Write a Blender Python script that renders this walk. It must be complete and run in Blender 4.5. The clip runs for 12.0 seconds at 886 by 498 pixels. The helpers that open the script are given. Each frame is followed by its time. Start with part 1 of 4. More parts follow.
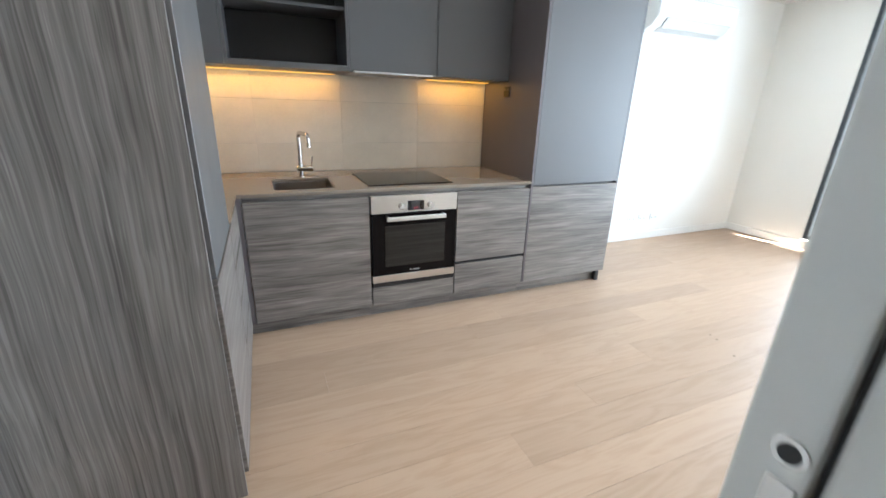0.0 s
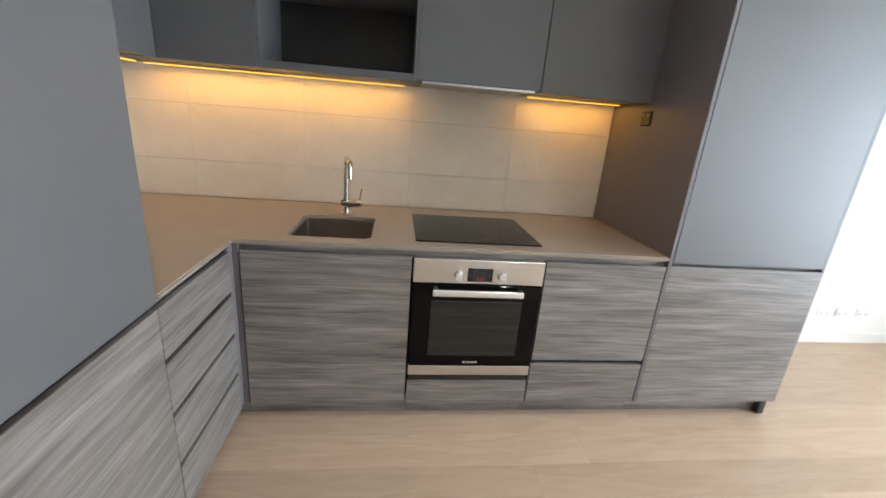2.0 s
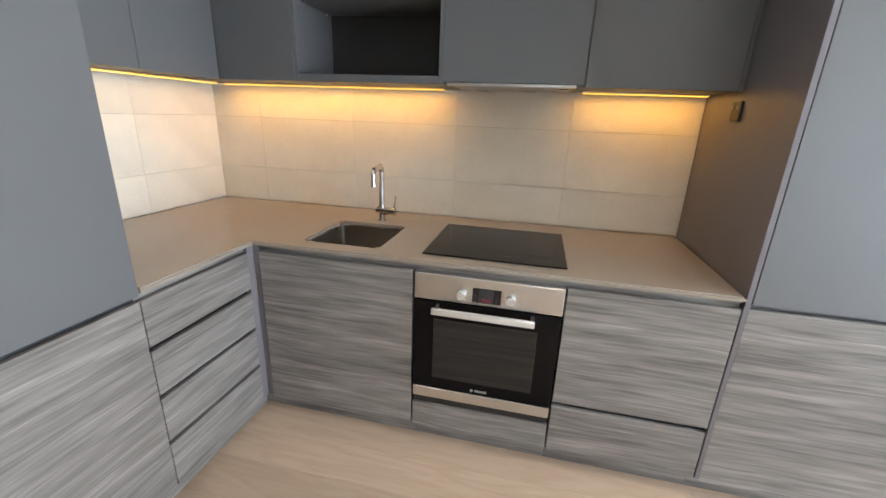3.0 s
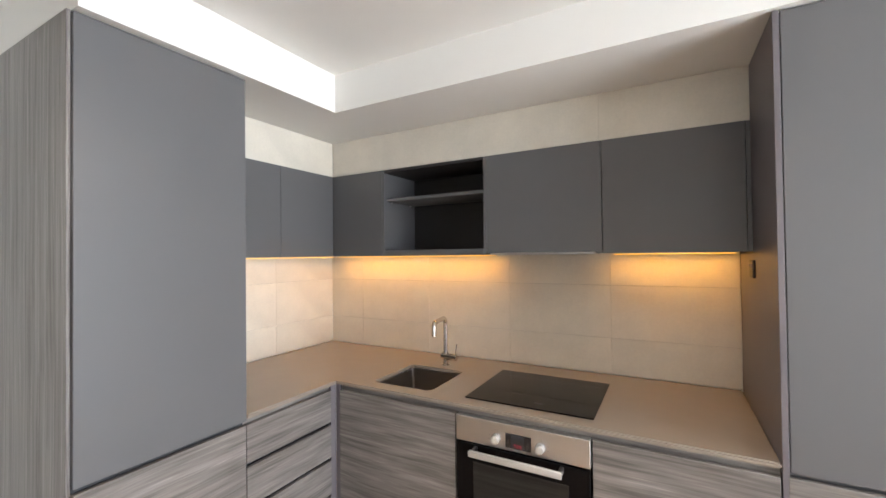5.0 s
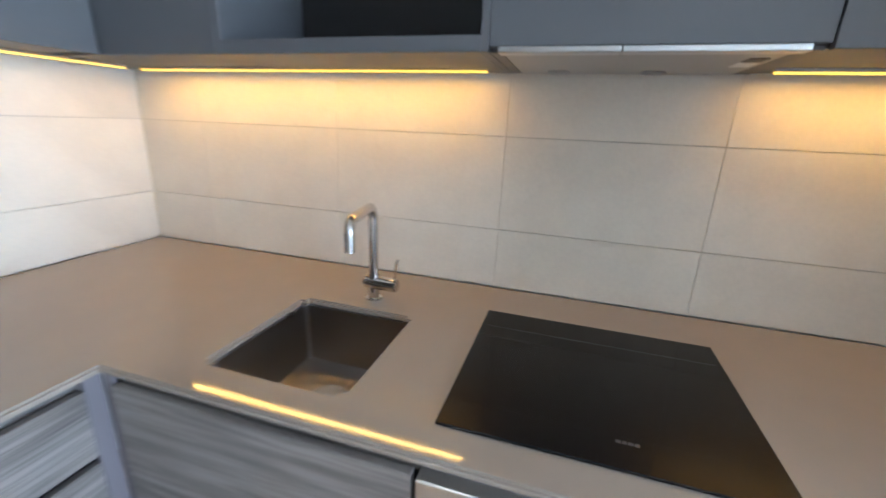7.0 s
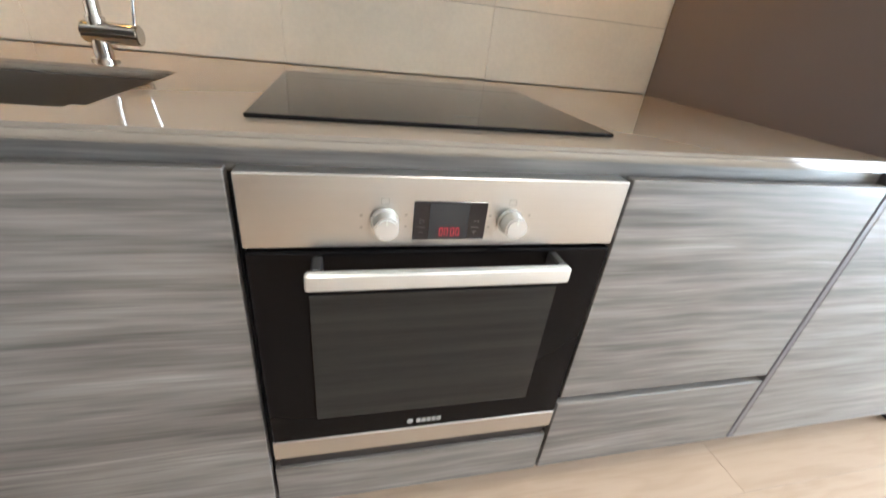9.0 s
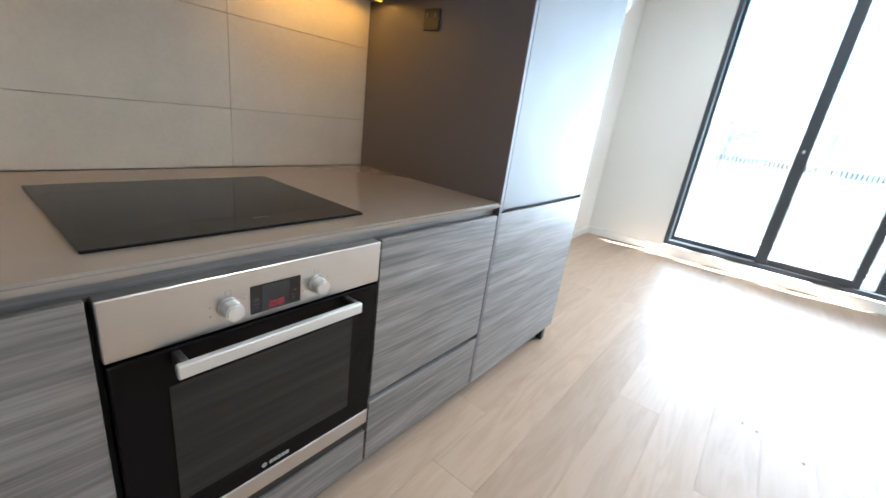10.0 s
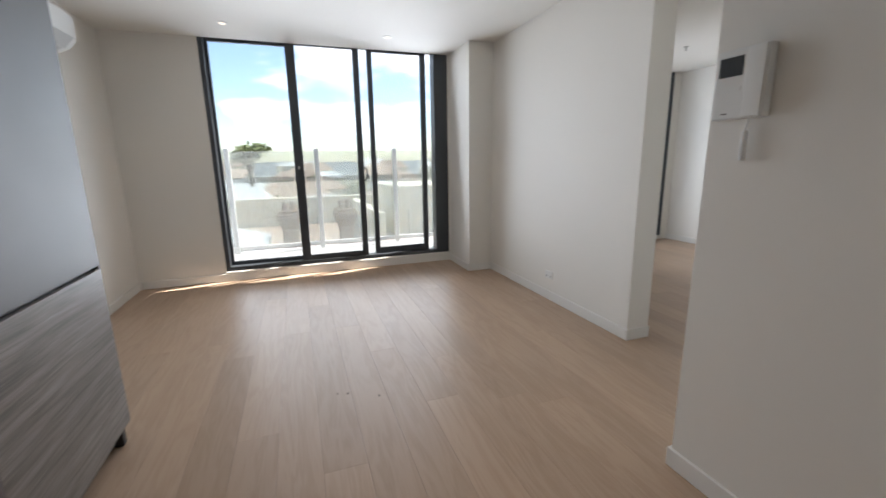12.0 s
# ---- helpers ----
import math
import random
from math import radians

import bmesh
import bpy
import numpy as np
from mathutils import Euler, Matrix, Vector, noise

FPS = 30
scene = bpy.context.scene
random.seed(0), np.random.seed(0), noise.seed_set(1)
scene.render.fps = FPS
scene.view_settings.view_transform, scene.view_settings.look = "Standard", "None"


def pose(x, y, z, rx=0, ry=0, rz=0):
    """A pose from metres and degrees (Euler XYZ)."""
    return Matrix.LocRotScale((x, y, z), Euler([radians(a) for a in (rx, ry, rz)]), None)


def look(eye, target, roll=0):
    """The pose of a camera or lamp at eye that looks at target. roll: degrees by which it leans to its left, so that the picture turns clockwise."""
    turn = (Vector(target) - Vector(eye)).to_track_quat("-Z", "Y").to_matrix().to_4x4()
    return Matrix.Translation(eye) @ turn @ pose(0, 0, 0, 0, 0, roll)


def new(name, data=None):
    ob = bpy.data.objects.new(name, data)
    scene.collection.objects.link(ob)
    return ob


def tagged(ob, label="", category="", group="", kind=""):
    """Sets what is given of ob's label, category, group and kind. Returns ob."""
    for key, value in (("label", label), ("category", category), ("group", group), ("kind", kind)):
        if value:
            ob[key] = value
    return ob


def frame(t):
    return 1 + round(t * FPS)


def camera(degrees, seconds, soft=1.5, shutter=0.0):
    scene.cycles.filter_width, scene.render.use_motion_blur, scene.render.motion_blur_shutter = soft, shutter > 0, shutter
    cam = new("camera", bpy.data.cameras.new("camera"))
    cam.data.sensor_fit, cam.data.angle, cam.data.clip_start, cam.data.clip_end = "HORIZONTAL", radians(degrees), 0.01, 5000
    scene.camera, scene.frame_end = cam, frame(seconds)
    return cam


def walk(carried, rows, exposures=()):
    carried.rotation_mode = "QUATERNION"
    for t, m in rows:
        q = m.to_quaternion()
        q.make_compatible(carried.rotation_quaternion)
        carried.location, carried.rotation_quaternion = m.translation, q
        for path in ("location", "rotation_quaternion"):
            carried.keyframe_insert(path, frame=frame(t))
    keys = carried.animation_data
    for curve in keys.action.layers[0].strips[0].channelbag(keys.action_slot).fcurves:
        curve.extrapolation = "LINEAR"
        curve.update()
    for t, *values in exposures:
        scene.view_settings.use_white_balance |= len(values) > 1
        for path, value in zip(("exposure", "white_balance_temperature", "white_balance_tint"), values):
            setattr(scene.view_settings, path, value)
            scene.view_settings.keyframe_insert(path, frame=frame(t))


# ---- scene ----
cam = camera(94.8, 12.0, shutter=0.25)
EXPOSURES = [(0, 4.0, 5600, 5), (0.5, 3.9, 5650, 7), (1, 3.8, 5700, 8), (1.5, 3.75, 5850, 8), (2, 3.9, 5950, 7), (2.5, 4.0, 5850, 6), (4.5, 4.1, 6000, 9), (5, 3.9, 6300, 12), (5.5, 3.8, 6350, 13), (6, 3.95, 6250, 12), (6.5, 4.0, 5750, 7), (7, 4.15, 4950, 4),
             (9, 4.5, 5800, 5), (9.7, 4.2, 5250, 3), (10.5, 3.2, 5950, 10), (11.2, 2.5, 6150, 13), (12, 2.2, 6300, 13)]
PATH = [
    (0, (0.964, -3.251, 1.395), (1.72, -1.522, 0.733), 1.9),
    (0.2, (0.988, -3.199, 1.437), (1.662, -1.422, 0.813), 3.1),
    (0.5, (1.064, -3.114, 1.466), (1.523, -1.233, 0.964), 3.5),
    (0.7, (1.095, -3.05, 1.477), (1.47, -1.164, 0.927), 3.4),
    (1, (1.115, -2.891, 1.479), (1.569, -1.038, 0.881), 4.6),
    (1.2, (1.139, -2.77, 1.477), (1.73, -0.966, 0.848), 4.3),
    (1.5, (1.176, -2.616, 1.428), (1.822, -0.85, 0.747), 3.5),
    (1.7, (1.24, -2.54, 1.421), (1.757, -0.716, 0.784), 2.6),
    (2, (1.443, -2.459, 1.431), (1.687, -0.57, 0.823), 4.7),
    (2.2, (1.535, -2.382, 1.436), (1.653, -0.488, 0.802), 4.2),
    (2.5, (1.696, -2.294, 1.397), (1.6, -0.381, 0.823), 3.4),
    (2.7, (1.809, -2.259, 1.434), (1.573, -0.372, 0.816), 2.8),
    (4.3, (2.423, -2.449, 1.474), (1.595, -0.697, 0.978), -0.9),
    (4.5, (2.43, -2.45, 1.487), (1.541, -0.688, 1.164), -1.5),
    (5, (2.411, -2.482, 1.587), (1.442, -0.732, 1.616), -0.7),
    (5.5, (2.347, -2.391, 1.577), (1.177, -0.769, 1.547), 0.3),
    (5.8, (2.207, -2.226, 1.545), (0.974, -0.658, 1.395), 0.2),
    (6, (2.08, -2.1, 1.532), (0.889, -0.502, 1.362), -0.3),
    (6.5, (1.847, -1.711, 1.474), (0.902, 0.032, 1.216), 0.5),
    (7, (1.726, -1.317, 1.436), (1.175, 0.513, 0.847), 2.4),
    (7.2, (1.705, -1.19, 1.428), (1.462, 0.674, 0.747), 3.6),
    (8.8, (1.687, -1.293, 1.087), (2.113, 0.442, 0.187), 8.5),
    (9, (1.678, -1.343, 1.039), (2.145, 0.351, 0.084), 6.6),
    (9.2, (1.635, -1.365, 1.022), (2.169, 0.277, 0.011), 6.8),
    (9.5, (1.555, -1.421, 1.091), (2.57, 0.119, 0.319), 8.3),
    (9.7, (1.492, -1.469, 1.148), (2.794, -0.123, 0.446), 7.1),
    (10, (1.415, -1.535, 1.193), (2.933, -0.4, 0.555), 7.7),
    (10.2, (1.364, -1.593, 1.225), (2.966, -0.562, 0.615), 7.4),
    (10.5, (1.315, -1.671, 1.231), (3.062, -0.84, 0.725), 3.8),
    (11, (1.328, -1.71, 1.269), (3.238, -1.312, 0.827), -0.4),
    (11.5, (1.368, -1.678, 1.302), (3.317, -1.84, 0.885), -1.7),
    (12, (1.386, -1.649, 1.297), (3.231, -2.299, 0.879), -0.9),
]
walk(cam, [(t, look(eye, target, roll)) for t, eye, target, roll in PATH], EXPOSURES)

# ---- world, sun ----
SUN_EL, SUN_AZ = 60.0, -76.0      # elevation; azimuth from +x towards +y
world = bpy.data.worlds.new("sky")
scene.world = world
world.use_nodes = True
wn = world.node_tree.nodes
wl = world.node_tree.links
wn.clear()
w_out = wn.new("ShaderNodeOutputWorld")
w_bg = wn.new("ShaderNodeBackground")
w_sky = wn.new("ShaderNodeTexSky")
w_sky.sky_type = "NISHITA"
w_sky.sun_disc = False
w_sky.sun_elevation = radians(SUN_EL)
w_sky.sun_rotation = radians(90 - SUN_AZ)
w_sky.dust_density = 0.6
w_co = wn.new("ShaderNodeTexCoord")
w_map = wn.new("ShaderNodeMapping")
w_map.inputs["Scale"].default_value = (2.2, 2.2, 6.5)
w_map.inputs["Location"].default_value = (0.3, 0.55, 0.2)
w_noise = wn.new("ShaderNodeTexNoise")
w_noise.inputs["Scale"].default_value = 1.6
w_noise.inputs["Detail"].default_value = 7
w_ramp = wn.new("ShaderNodeValToRGB")
w_ramp.color_ramp.elements[0].position = 0.48
w_ramp.color_ramp.elements[1].position = 0.64
w_mix = wn.new("ShaderNodeMixRGB")
w_mix.inputs[2].default_value = (9.0, 9.2, 9.5, 1)
wl.new(w_co.outputs["Generated"], w_map.inputs["Vector"])
wl.new(w_map.outputs[0], w_noise.inputs["Vector"])
wl.new(w_noise.outputs[0], w_ramp.inputs[0])
wl.new(w_ramp.outputs[0], w_mix.inputs[0])
wl.new(w_sky.outputs[0], w_mix.inputs[1])
wl.new(w_mix.outputs[0], w_bg.inputs[0])
wl.new(w_bg.outputs[0], w_out.inputs[0])
w_bg.inputs[1].default_value = 0.11

sun = new("sun", bpy.data.lights.new("sun", "SUN"))
sun.data.energy = 3.8
sun.data.angle = radians(0.5)
sun.data.color = (1.0, 0.95, 0.87)
_e, _a = radians(SUN_EL), radians(SUN_AZ)
sun.matrix_world = look((20 * math.cos(_e) * math.cos(_a), 20 * math.cos(_e) * math.sin(_a), 20 * math.sin(_e)), (0, 0, 0))


def daylight(name, y, z, width, height, watts, aim):
    """Sky light entering through a glazed opening of the east wall."""
    la = new(name, bpy.data.lights.new(name, "AREA"))
    la.data.shape, la.data.size, la.data.size_y = "RECTANGLE", width, height
    la.data.energy, la.data.color = watts, (0.85, 0.925, 1.0)
    la.data.spread = radians(128)
    la.matrix_world = look((6.435, y, z), (0, y + aim, z + 1.2))


# the window-side pair is known; the other three are added, unseen, as fill
DOWNLIGHTS_AND_FILL = [(5.92, -1.125), (5.92, -2.667), (4.2, -1.125), (2.5, -1.6), (1.25, -2.3)]
for dx, dy in DOWNLIGHTS_AND_FILL:
    sp = new("downlight_and_fill_lamp", bpy.data.lights.new("downlight_and_fill_lamp", "SPOT"))
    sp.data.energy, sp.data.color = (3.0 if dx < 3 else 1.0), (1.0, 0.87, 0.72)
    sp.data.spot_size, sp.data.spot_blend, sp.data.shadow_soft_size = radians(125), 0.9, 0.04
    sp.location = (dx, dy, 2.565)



def led_light(x, y, width, depth):
    """The light thrown down by one under-cabinet strip."""
    la = new("led_lamp", bpy.data.lights.new("led_lamp", "AREA"))
    la.data.shape, la.data.size, la.data.size_y = "RECTANGLE", width, depth
    la.data.energy, la.data.color = 0.17 * width if width > depth else 0.052 * depth, (1.0, 0.47, 0.08)
    la.location = (x, y, 1.576)


led_light(0.159, -0.735, 0.014, 1.16)
led_light(0.822, -0.099, 1.29, 0.014)
led_light(2.422, -0.099, 0.54, 0.014)
daylight("daylight_living", -2.17, 1.36, 2.5, 2.35, 11.5, 1.0)
daylight("daylight_bedroom", -5.92, 1.32, 2.4, 2.35, 7, -5.0)

# ---- materials ----
MATS = {}


def mat(name, color, rough=0.5, metal=0.0, bump=0.0, bump_scale=60.0, vary=0.06, vary_scale=2.5, spec=0.5, coat=0.0, emit=None, stretch=(1, 1, 1), rough_vary=0.0, piece=0.0):
    """A surface with broad and fine variation in tone, fine relief and uneven gloss."""
    m = bpy.data.materials.new(name)
    m.use_nodes = True
    n, l = m.node_tree.nodes, m.node_tree.links
    b = n["Principled BSDF"]
    b.inputs["Roughness"].default_value = rough
    b.inputs["Metallic"].default_value = metal
    b.inputs["Specular IOR Level"].default_value = spec
    b.inputs["Coat Weight"].default_value = coat
    b.inputs["Coat Roughness"].default_value = 0.15
    co = n.new("ShaderNodeTexCoord")
    mp = n.new("ShaderNodeMapping")
    mp.inputs["Scale"].default_value = stretch
    l.new(co.outputs["Object"], mp.inputs["Vector"])
    big = n.new("ShaderNodeTexNoise")
    big.inputs["Scale"].default_value = vary_scale
    big.inputs["Detail"].default_value = 4
    l.new(mp.outputs[0], big.inputs["Vector"])
    fine = n.new("ShaderNodeTexNoise")
    fine.inputs["Scale"].default_value = bump_scale
    fine.inputs["Detail"].default_value = 3
    l.new(mp.outputs[0], fine.inputs["Vector"])
    add = n.new("ShaderNodeMath")
    add.operation = "MULTIPLY_ADD"
    add.inputs[1].default_value = 0.35
    l.new(fine.outputs[0], add.inputs[0])
    l.new(big.outputs[0], add.inputs[2])
    rng = n.new("ShaderNodeMapRange")
    rng.inputs["From Min"].default_value = 0.35
    rng.inputs["From Max"].default_value = 1.0
    rng.inputs["To Min"].default_value = 1 - vary
    rng.inputs["To Max"].default_value = 1 + vary
    l.new(add.outputs[0], rng.inputs["Value"])
    last = rng.outputs[0]
    if piece:
        oi = n.new("ShaderNodeObjectInfo")
        r2 = n.new("ShaderNodeMapRange")
        r2.inputs["To Min"].default_value = 1 - piece
        r2.inputs["To Max"].default_value = 1 + piece
        l.new(oi.outputs["Random"], r2.inputs["Value"])
        mul2 = n.new("ShaderNodeMath")
        mul2.operation = "MULTIPLY"
        l.new(last, mul2.inputs[0])
        l.new(r2.outputs[0], mul2.inputs[1])
        last = mul2.outputs[0]
    mul = n.new("ShaderNodeVectorMath")
    mul.operation = "SCALE"
    mul.inputs[0].default_value = color
    l.new(last, mul.inputs["Scale"])
    l.new(mul.outputs[0], b.inputs["Base Color"])
    if rough_vary:
        rr = n.new("ShaderNodeMapRange")
        rr.inputs["From Min"].default_value = 0.3
        rr.inputs["From Max"].default_value = 0.7
        rr.inputs["To Min"].default_value = max(0.02, rough - rough_vary)
        rr.inputs["To Max"].default_value = rough + rough_vary
        l.new(big.outputs[0], rr.inputs["Value"])
        l.new(rr.outputs[0], b.inputs["Roughness"])
    if bump:
        bp = n.new("ShaderNodeBump")
        bp.inputs["Strength"].default_value = bump
        bp.inputs["Distance"].default_value = 0.002
        l.new(fine.outputs[0], bp.inputs["Height"])
        l.new(bp.outputs[0], b.inputs["Normal"])
    if emit:
        b.inputs["Emission Color"].default_value = (*emit[0], 1)
        b.inputs["Emission Strength"].default_value = emit[1]
    MATS[name] = m
    return m


def grain_mat(name, dark, mid, light, scales, rough=0.42, spec=0.6, blotch=0.14):
    """Printed wood-grain laminate: long streaks of three widths, shifted from piece to piece."""
    m = bpy.data.materials.new(name)
    m.use_nodes = True
    n, l = m.node_tree.nodes, m.node_tree.links
    b = n["Principled BSDF"]
    co = n.new("ShaderNodeTexCoord")
    oi = n.new("ShaderNodeObjectInfo")
    sh = n.new("ShaderNodeVectorMath")
    sh.operation = "SCALE"
    sh.inputs[0].default_value = (3.1, 2.3, 4.7)
    l.new(oi.outputs["Random"], sh.inputs["Scale"])
    ad = n.new("ShaderNodeVectorMath")
    l.new(co.outputs["Object"], ad.inputs[0])
    l.new(sh.outputs[0], ad.inputs[1])
    # slow waviness of the streaks
    wv = n.new("ShaderNodeTexNoise")
    wv.inputs["Scale"].default_value = 2.2
    wv.inputs["Detail"].default_value = 2
    l.new(ad.outputs[0], wv.inputs["Vector"])
    ws = n.new("ShaderNodeVectorMath")
    ws.operation = "SCALE"
    ws.inputs["Scale"].default_value = 0.024
    l.new(wv.outputs["Color"], ws.inputs[0])
    ad2 = n.new("ShaderNodeVectorMath")
    l.new(ad.outputs[0], ad2.inputs[0])
    l.new(ws.outputs[0], ad2.inputs[1])
    layers = []
    for k, (mult, det) in enumerate(((0.9, 3), (2.7, 4), (8.0, 2))):
        mp = n.new("ShaderNodeMapping")
        mp.inputs["Scale"].default_value = [s * (mult if s > 5 else 1 + 0.6 * k) for s in scales]
        l.new(ad2.outputs[0], mp.inputs["Vector"])
        nz = n.new("ShaderNodeTexNoise")
        nz.inputs["Scale"].default_value = 1.0
        nz.inputs["Detail"].default_value = det
        nz.inputs["Roughness"].default_value = 0.55
        l.new(mp.outputs[0], nz.inputs["Vector"])
        layers.append(nz)
    a = n.new("ShaderNodeMath")
    a.operation = "MULTIPLY_ADD"
    a.inputs[1].default_value = 1.0
    l.new(layers[1].outputs[0], a.inputs[0])
    l.new(layers[0].outputs[0], a.inputs[2])
    a2 = n.new("ShaderNodeMath")
    a2.operation = "MULTIPLY_ADD"
    a2.inputs[1].default_value = 0.32
    l.new(layers[2].outputs[0], a2.inputs[0])
    l.new(a.outputs[0], a2.inputs[2])
    rp = n.new("ShaderNodeValToRGB")
    e = rp.color_ramp.elements
    e[0].position, e[0].color = 0.39, (*dark, 1)
    e[1].position, e[1].color = 0.62, (*light, 1)
    k = e.new(0.50)
    k.color = (*mid, 1)
    dv = n.new("ShaderNodeMath")
    dv.operation = "MULTIPLY"
    dv.inputs[1].default_value = 0.44
    l.new(a2.outputs[0], dv.inputs[0])
    l.new(dv.outputs[0], rp.inputs[0])
    mpb = n.new("ShaderNodeMapping")
    mpb.inputs["Scale"].default_value = [9.0 if s > 5 else 2.2 for s in scales]
    l.new(ad2.outputs[0], mpb.inputs["Vector"])
    blot = n.new("ShaderNodeTexNoise")
    blot.inputs["Scale"].default_value = 1.0
    blot.inputs["Detail"].default_value = 3
    l.new(mpb.outputs[0], blot.inputs["Vector"])
    br = n.new("ShaderNodeMapRange")
    br.inputs["From Min"].default_value = 0.3
    br.inputs["From Max"].default_value = 0.7
    br.inputs["To Min"].default_value = 1 - blotch
    br.inputs["To Max"].default_value = 1 + blotch
    l.new(blot.outputs[0], br.inputs["Value"])
    tone = n.new("ShaderNodeVectorMath")
    tone.operation = "SCALE"
    l.new(rp.outputs[0], tone.inputs[0])
    l.new(br.outputs[0], tone.inputs["Scale"])
    # sparse hairlines, pale and dark, that fade in and out along the grain
    mph = n.new("ShaderNodeMapping")
    mph.inputs["Location"].default_value = (7.3, 4.1, 2.9)
    mph.inputs["Scale"].default_value = [s * (4.0 if s > 5 else 2.2) for s in scales]
    l.new(ad2.outputs[0], mph.inputs["Vector"])
    hair = n.new("ShaderNodeTexNoise")
    hair.inputs["Scale"].default_value = 1.0
    hair.inputs["Detail"].default_value = 1
    l.new(mph.outputs[0], hair.inputs["Vector"])
    hr = n.new("ShaderNodeValToRGB")
    he = hr.color_ramp.elements
    he[0].position, he[0].color = 0.27, (0.60, 0.60, 0.60, 1)
    he[1].position, he[1].color = 0.74, (1.0, 1.0, 1.0, 1)
    for pos, v in ((0.36, 0.76), (0.64, 0.76)):
        he.new(pos).color = (v, v, v, 1)
    l.new(hair.outputs[0], hr.inputs[0])
    hm = n.new("ShaderNodeMath")
    hm.operation = "MULTIPLY"
    hm.inputs[1].default_value = 1.31
    l.new(hr.outputs[0], hm.inputs[0])
    lined = n.new("ShaderNodeVectorMath")
    lined.operation = "SCALE"
    l.new(tone.outputs[0], lined.inputs[0])
    l.new(hm.outputs[0], lined.inputs["Scale"])
    l.new(lined.outputs[0], b.inputs["Base Color"])
    b.inputs["Roughness"].default_value = rough
    b.inputs["Specular IOR Level"].default_value = spec
    bp = n.new("ShaderNodeBump")
    bp.inputs["Strength"].default_value = 0.12
    bp.inputs["Distance"].default_value = 0.001
    l.new(layers[2].outputs[0], bp.inputs["Height"])
    l.new(bp.outputs[0], b.inputs["Normal"])
    MATS[name] = m
    return m


def plank_mat():
    """Pale oak boards: cathedral grain along the board, tone changing from board to board."""
    m = bpy.data.materials.new("pale_oak")
    m.use_nodes = True
    n, l = m.node_tree.nodes, m.node_tree.links
    b = n["Principled BSDF"]
    co = n.new("ShaderNodeTexCoord")
    oi = n.new("ShaderNodeObjectInfo")
    sh = n.new("ShaderNodeVectorMath")
    sh.operation = "SCALE"
    sh.inputs[0].default_value = (17.0, 9.0, 5.0)
    l.new(oi.outputs["Random"], sh.inputs["Scale"])
    ad = n.new("ShaderNodeVectorMath")
    l.new(co.outputs["Object"], ad.inputs[0])
    l.new(sh.outputs[0], ad.inputs[1])
    mp = n.new("ShaderNodeMapping")
    mp.inputs["Scale"].default_value = (0.9, 7.0, 1)
    l.new(ad.outputs[0], mp.inputs["Vector"])
    nz = n.new("ShaderNodeTexNoise")
    nz.inputs["Scale"].default_value = 1.6
    nz.inputs["Detail"].default_value = 5
    nz.inputs["Distortion"].default_value = 0.8
    l.new(mp.outputs[0], nz.inputs["Vector"])
    rings = n.new("ShaderNodeMath")
    rings.operation = "MULTIPLY"
    rings.inputs[1].default_value = 9.0
    l.new(nz.outputs[0], rings.inputs[0])
    fr = n.new("ShaderNodeMath")
    fr.operation = "PINGPONG"
    fr.inputs[1].default_value = 1.0
    l.new(rings.outputs[0], fr.inputs[0])
    mp2 = n.new("ShaderNodeMapping")
    mp2.inputs["Scale"].default_value = (5, 190, 1)
    l.new(ad.outputs[0], mp2.inputs["Vector"])
    pores = n.new("ShaderNodeTexNoise")
    pores.inputs["Scale"].default_value = 1.0
    pores.inputs["Detail"].default_value = 2
    l.new(mp2.outputs[0], pores.inputs["Vector"])
    mixv = n.new("ShaderNodeMath")
    mixv.operation = "MULTIPLY_ADD"
    mixv.inputs[1].default_value = 0.60
    l.new(fr.outputs[0], mixv.inputs[0])
    l.new(pores.outputs[0], mixv.inputs[2])
    rp = n.new("ShaderNodeValToRGB")
    e = rp.color_ramp.elements
    e[0].position, e[0].color = 0.40, (0.431, 0.306, 0.212, 1)
    e[1].position, e[1].color = 1.0, (0.479, 0.347, 0.247, 1)
    l.new(mixv.outputs[0], rp.inputs[0])
    hsv = n.new("ShaderNodeHueSaturation")
    r2 = n.new("ShaderNodeMapRange")
    r2.inputs["To Min"].default_value = 0.91
    r2.inputs["To Max"].default_value = 1.07
    l.new(oi.outputs["Random"], r2.inputs["Value"])
    l.new(r2.outputs[0], hsv.inputs["Value"])
    l.new(rp.outputs[0], hsv.inputs["Color"])
    # a few knots
    mp3 = n.new("ShaderNodeMapping")
    mp3.inputs["Scale"].default_value = (1.4, 4.0, 1)
    l.new(ad.outputs[0], mp3.inputs["Vector"])
    vor = n.new("ShaderNodeTexVoronoi")
    vor.inputs["Scale"].default_value = 0.9
    l.new(mp3.outputs[0], vor.inputs["Vector"])
    kn = n.new("ShaderNodeMapRange")
    kn.inputs["From Min"].default_value = 0.012
    kn.inputs["From Max"].default_value = 0.045
    kn.inputs["To Min"].default_value = 0.45
    kn.inputs["To Max"].default_value = 1.0
    l.new(vor.outputs["Distance"], kn.inputs["Value"])
    sc = n.new("ShaderNodeVectorMath")
    sc.operation = "SCALE"
    l.new(hsv.outputs[0], sc.inputs[0])
    l.new(kn.outputs[0], sc.inputs["Scale"])
    l.new(sc.outputs[0], b.inputs["Base Color"])
    b.inputs["Specular IOR Level"].default_value = 0.24
    sm = n.new("ShaderNodeTexNoise")
    sm.inputs["Scale"].default_value = 1.7
    sm.inputs["Detail"].default_value = 5
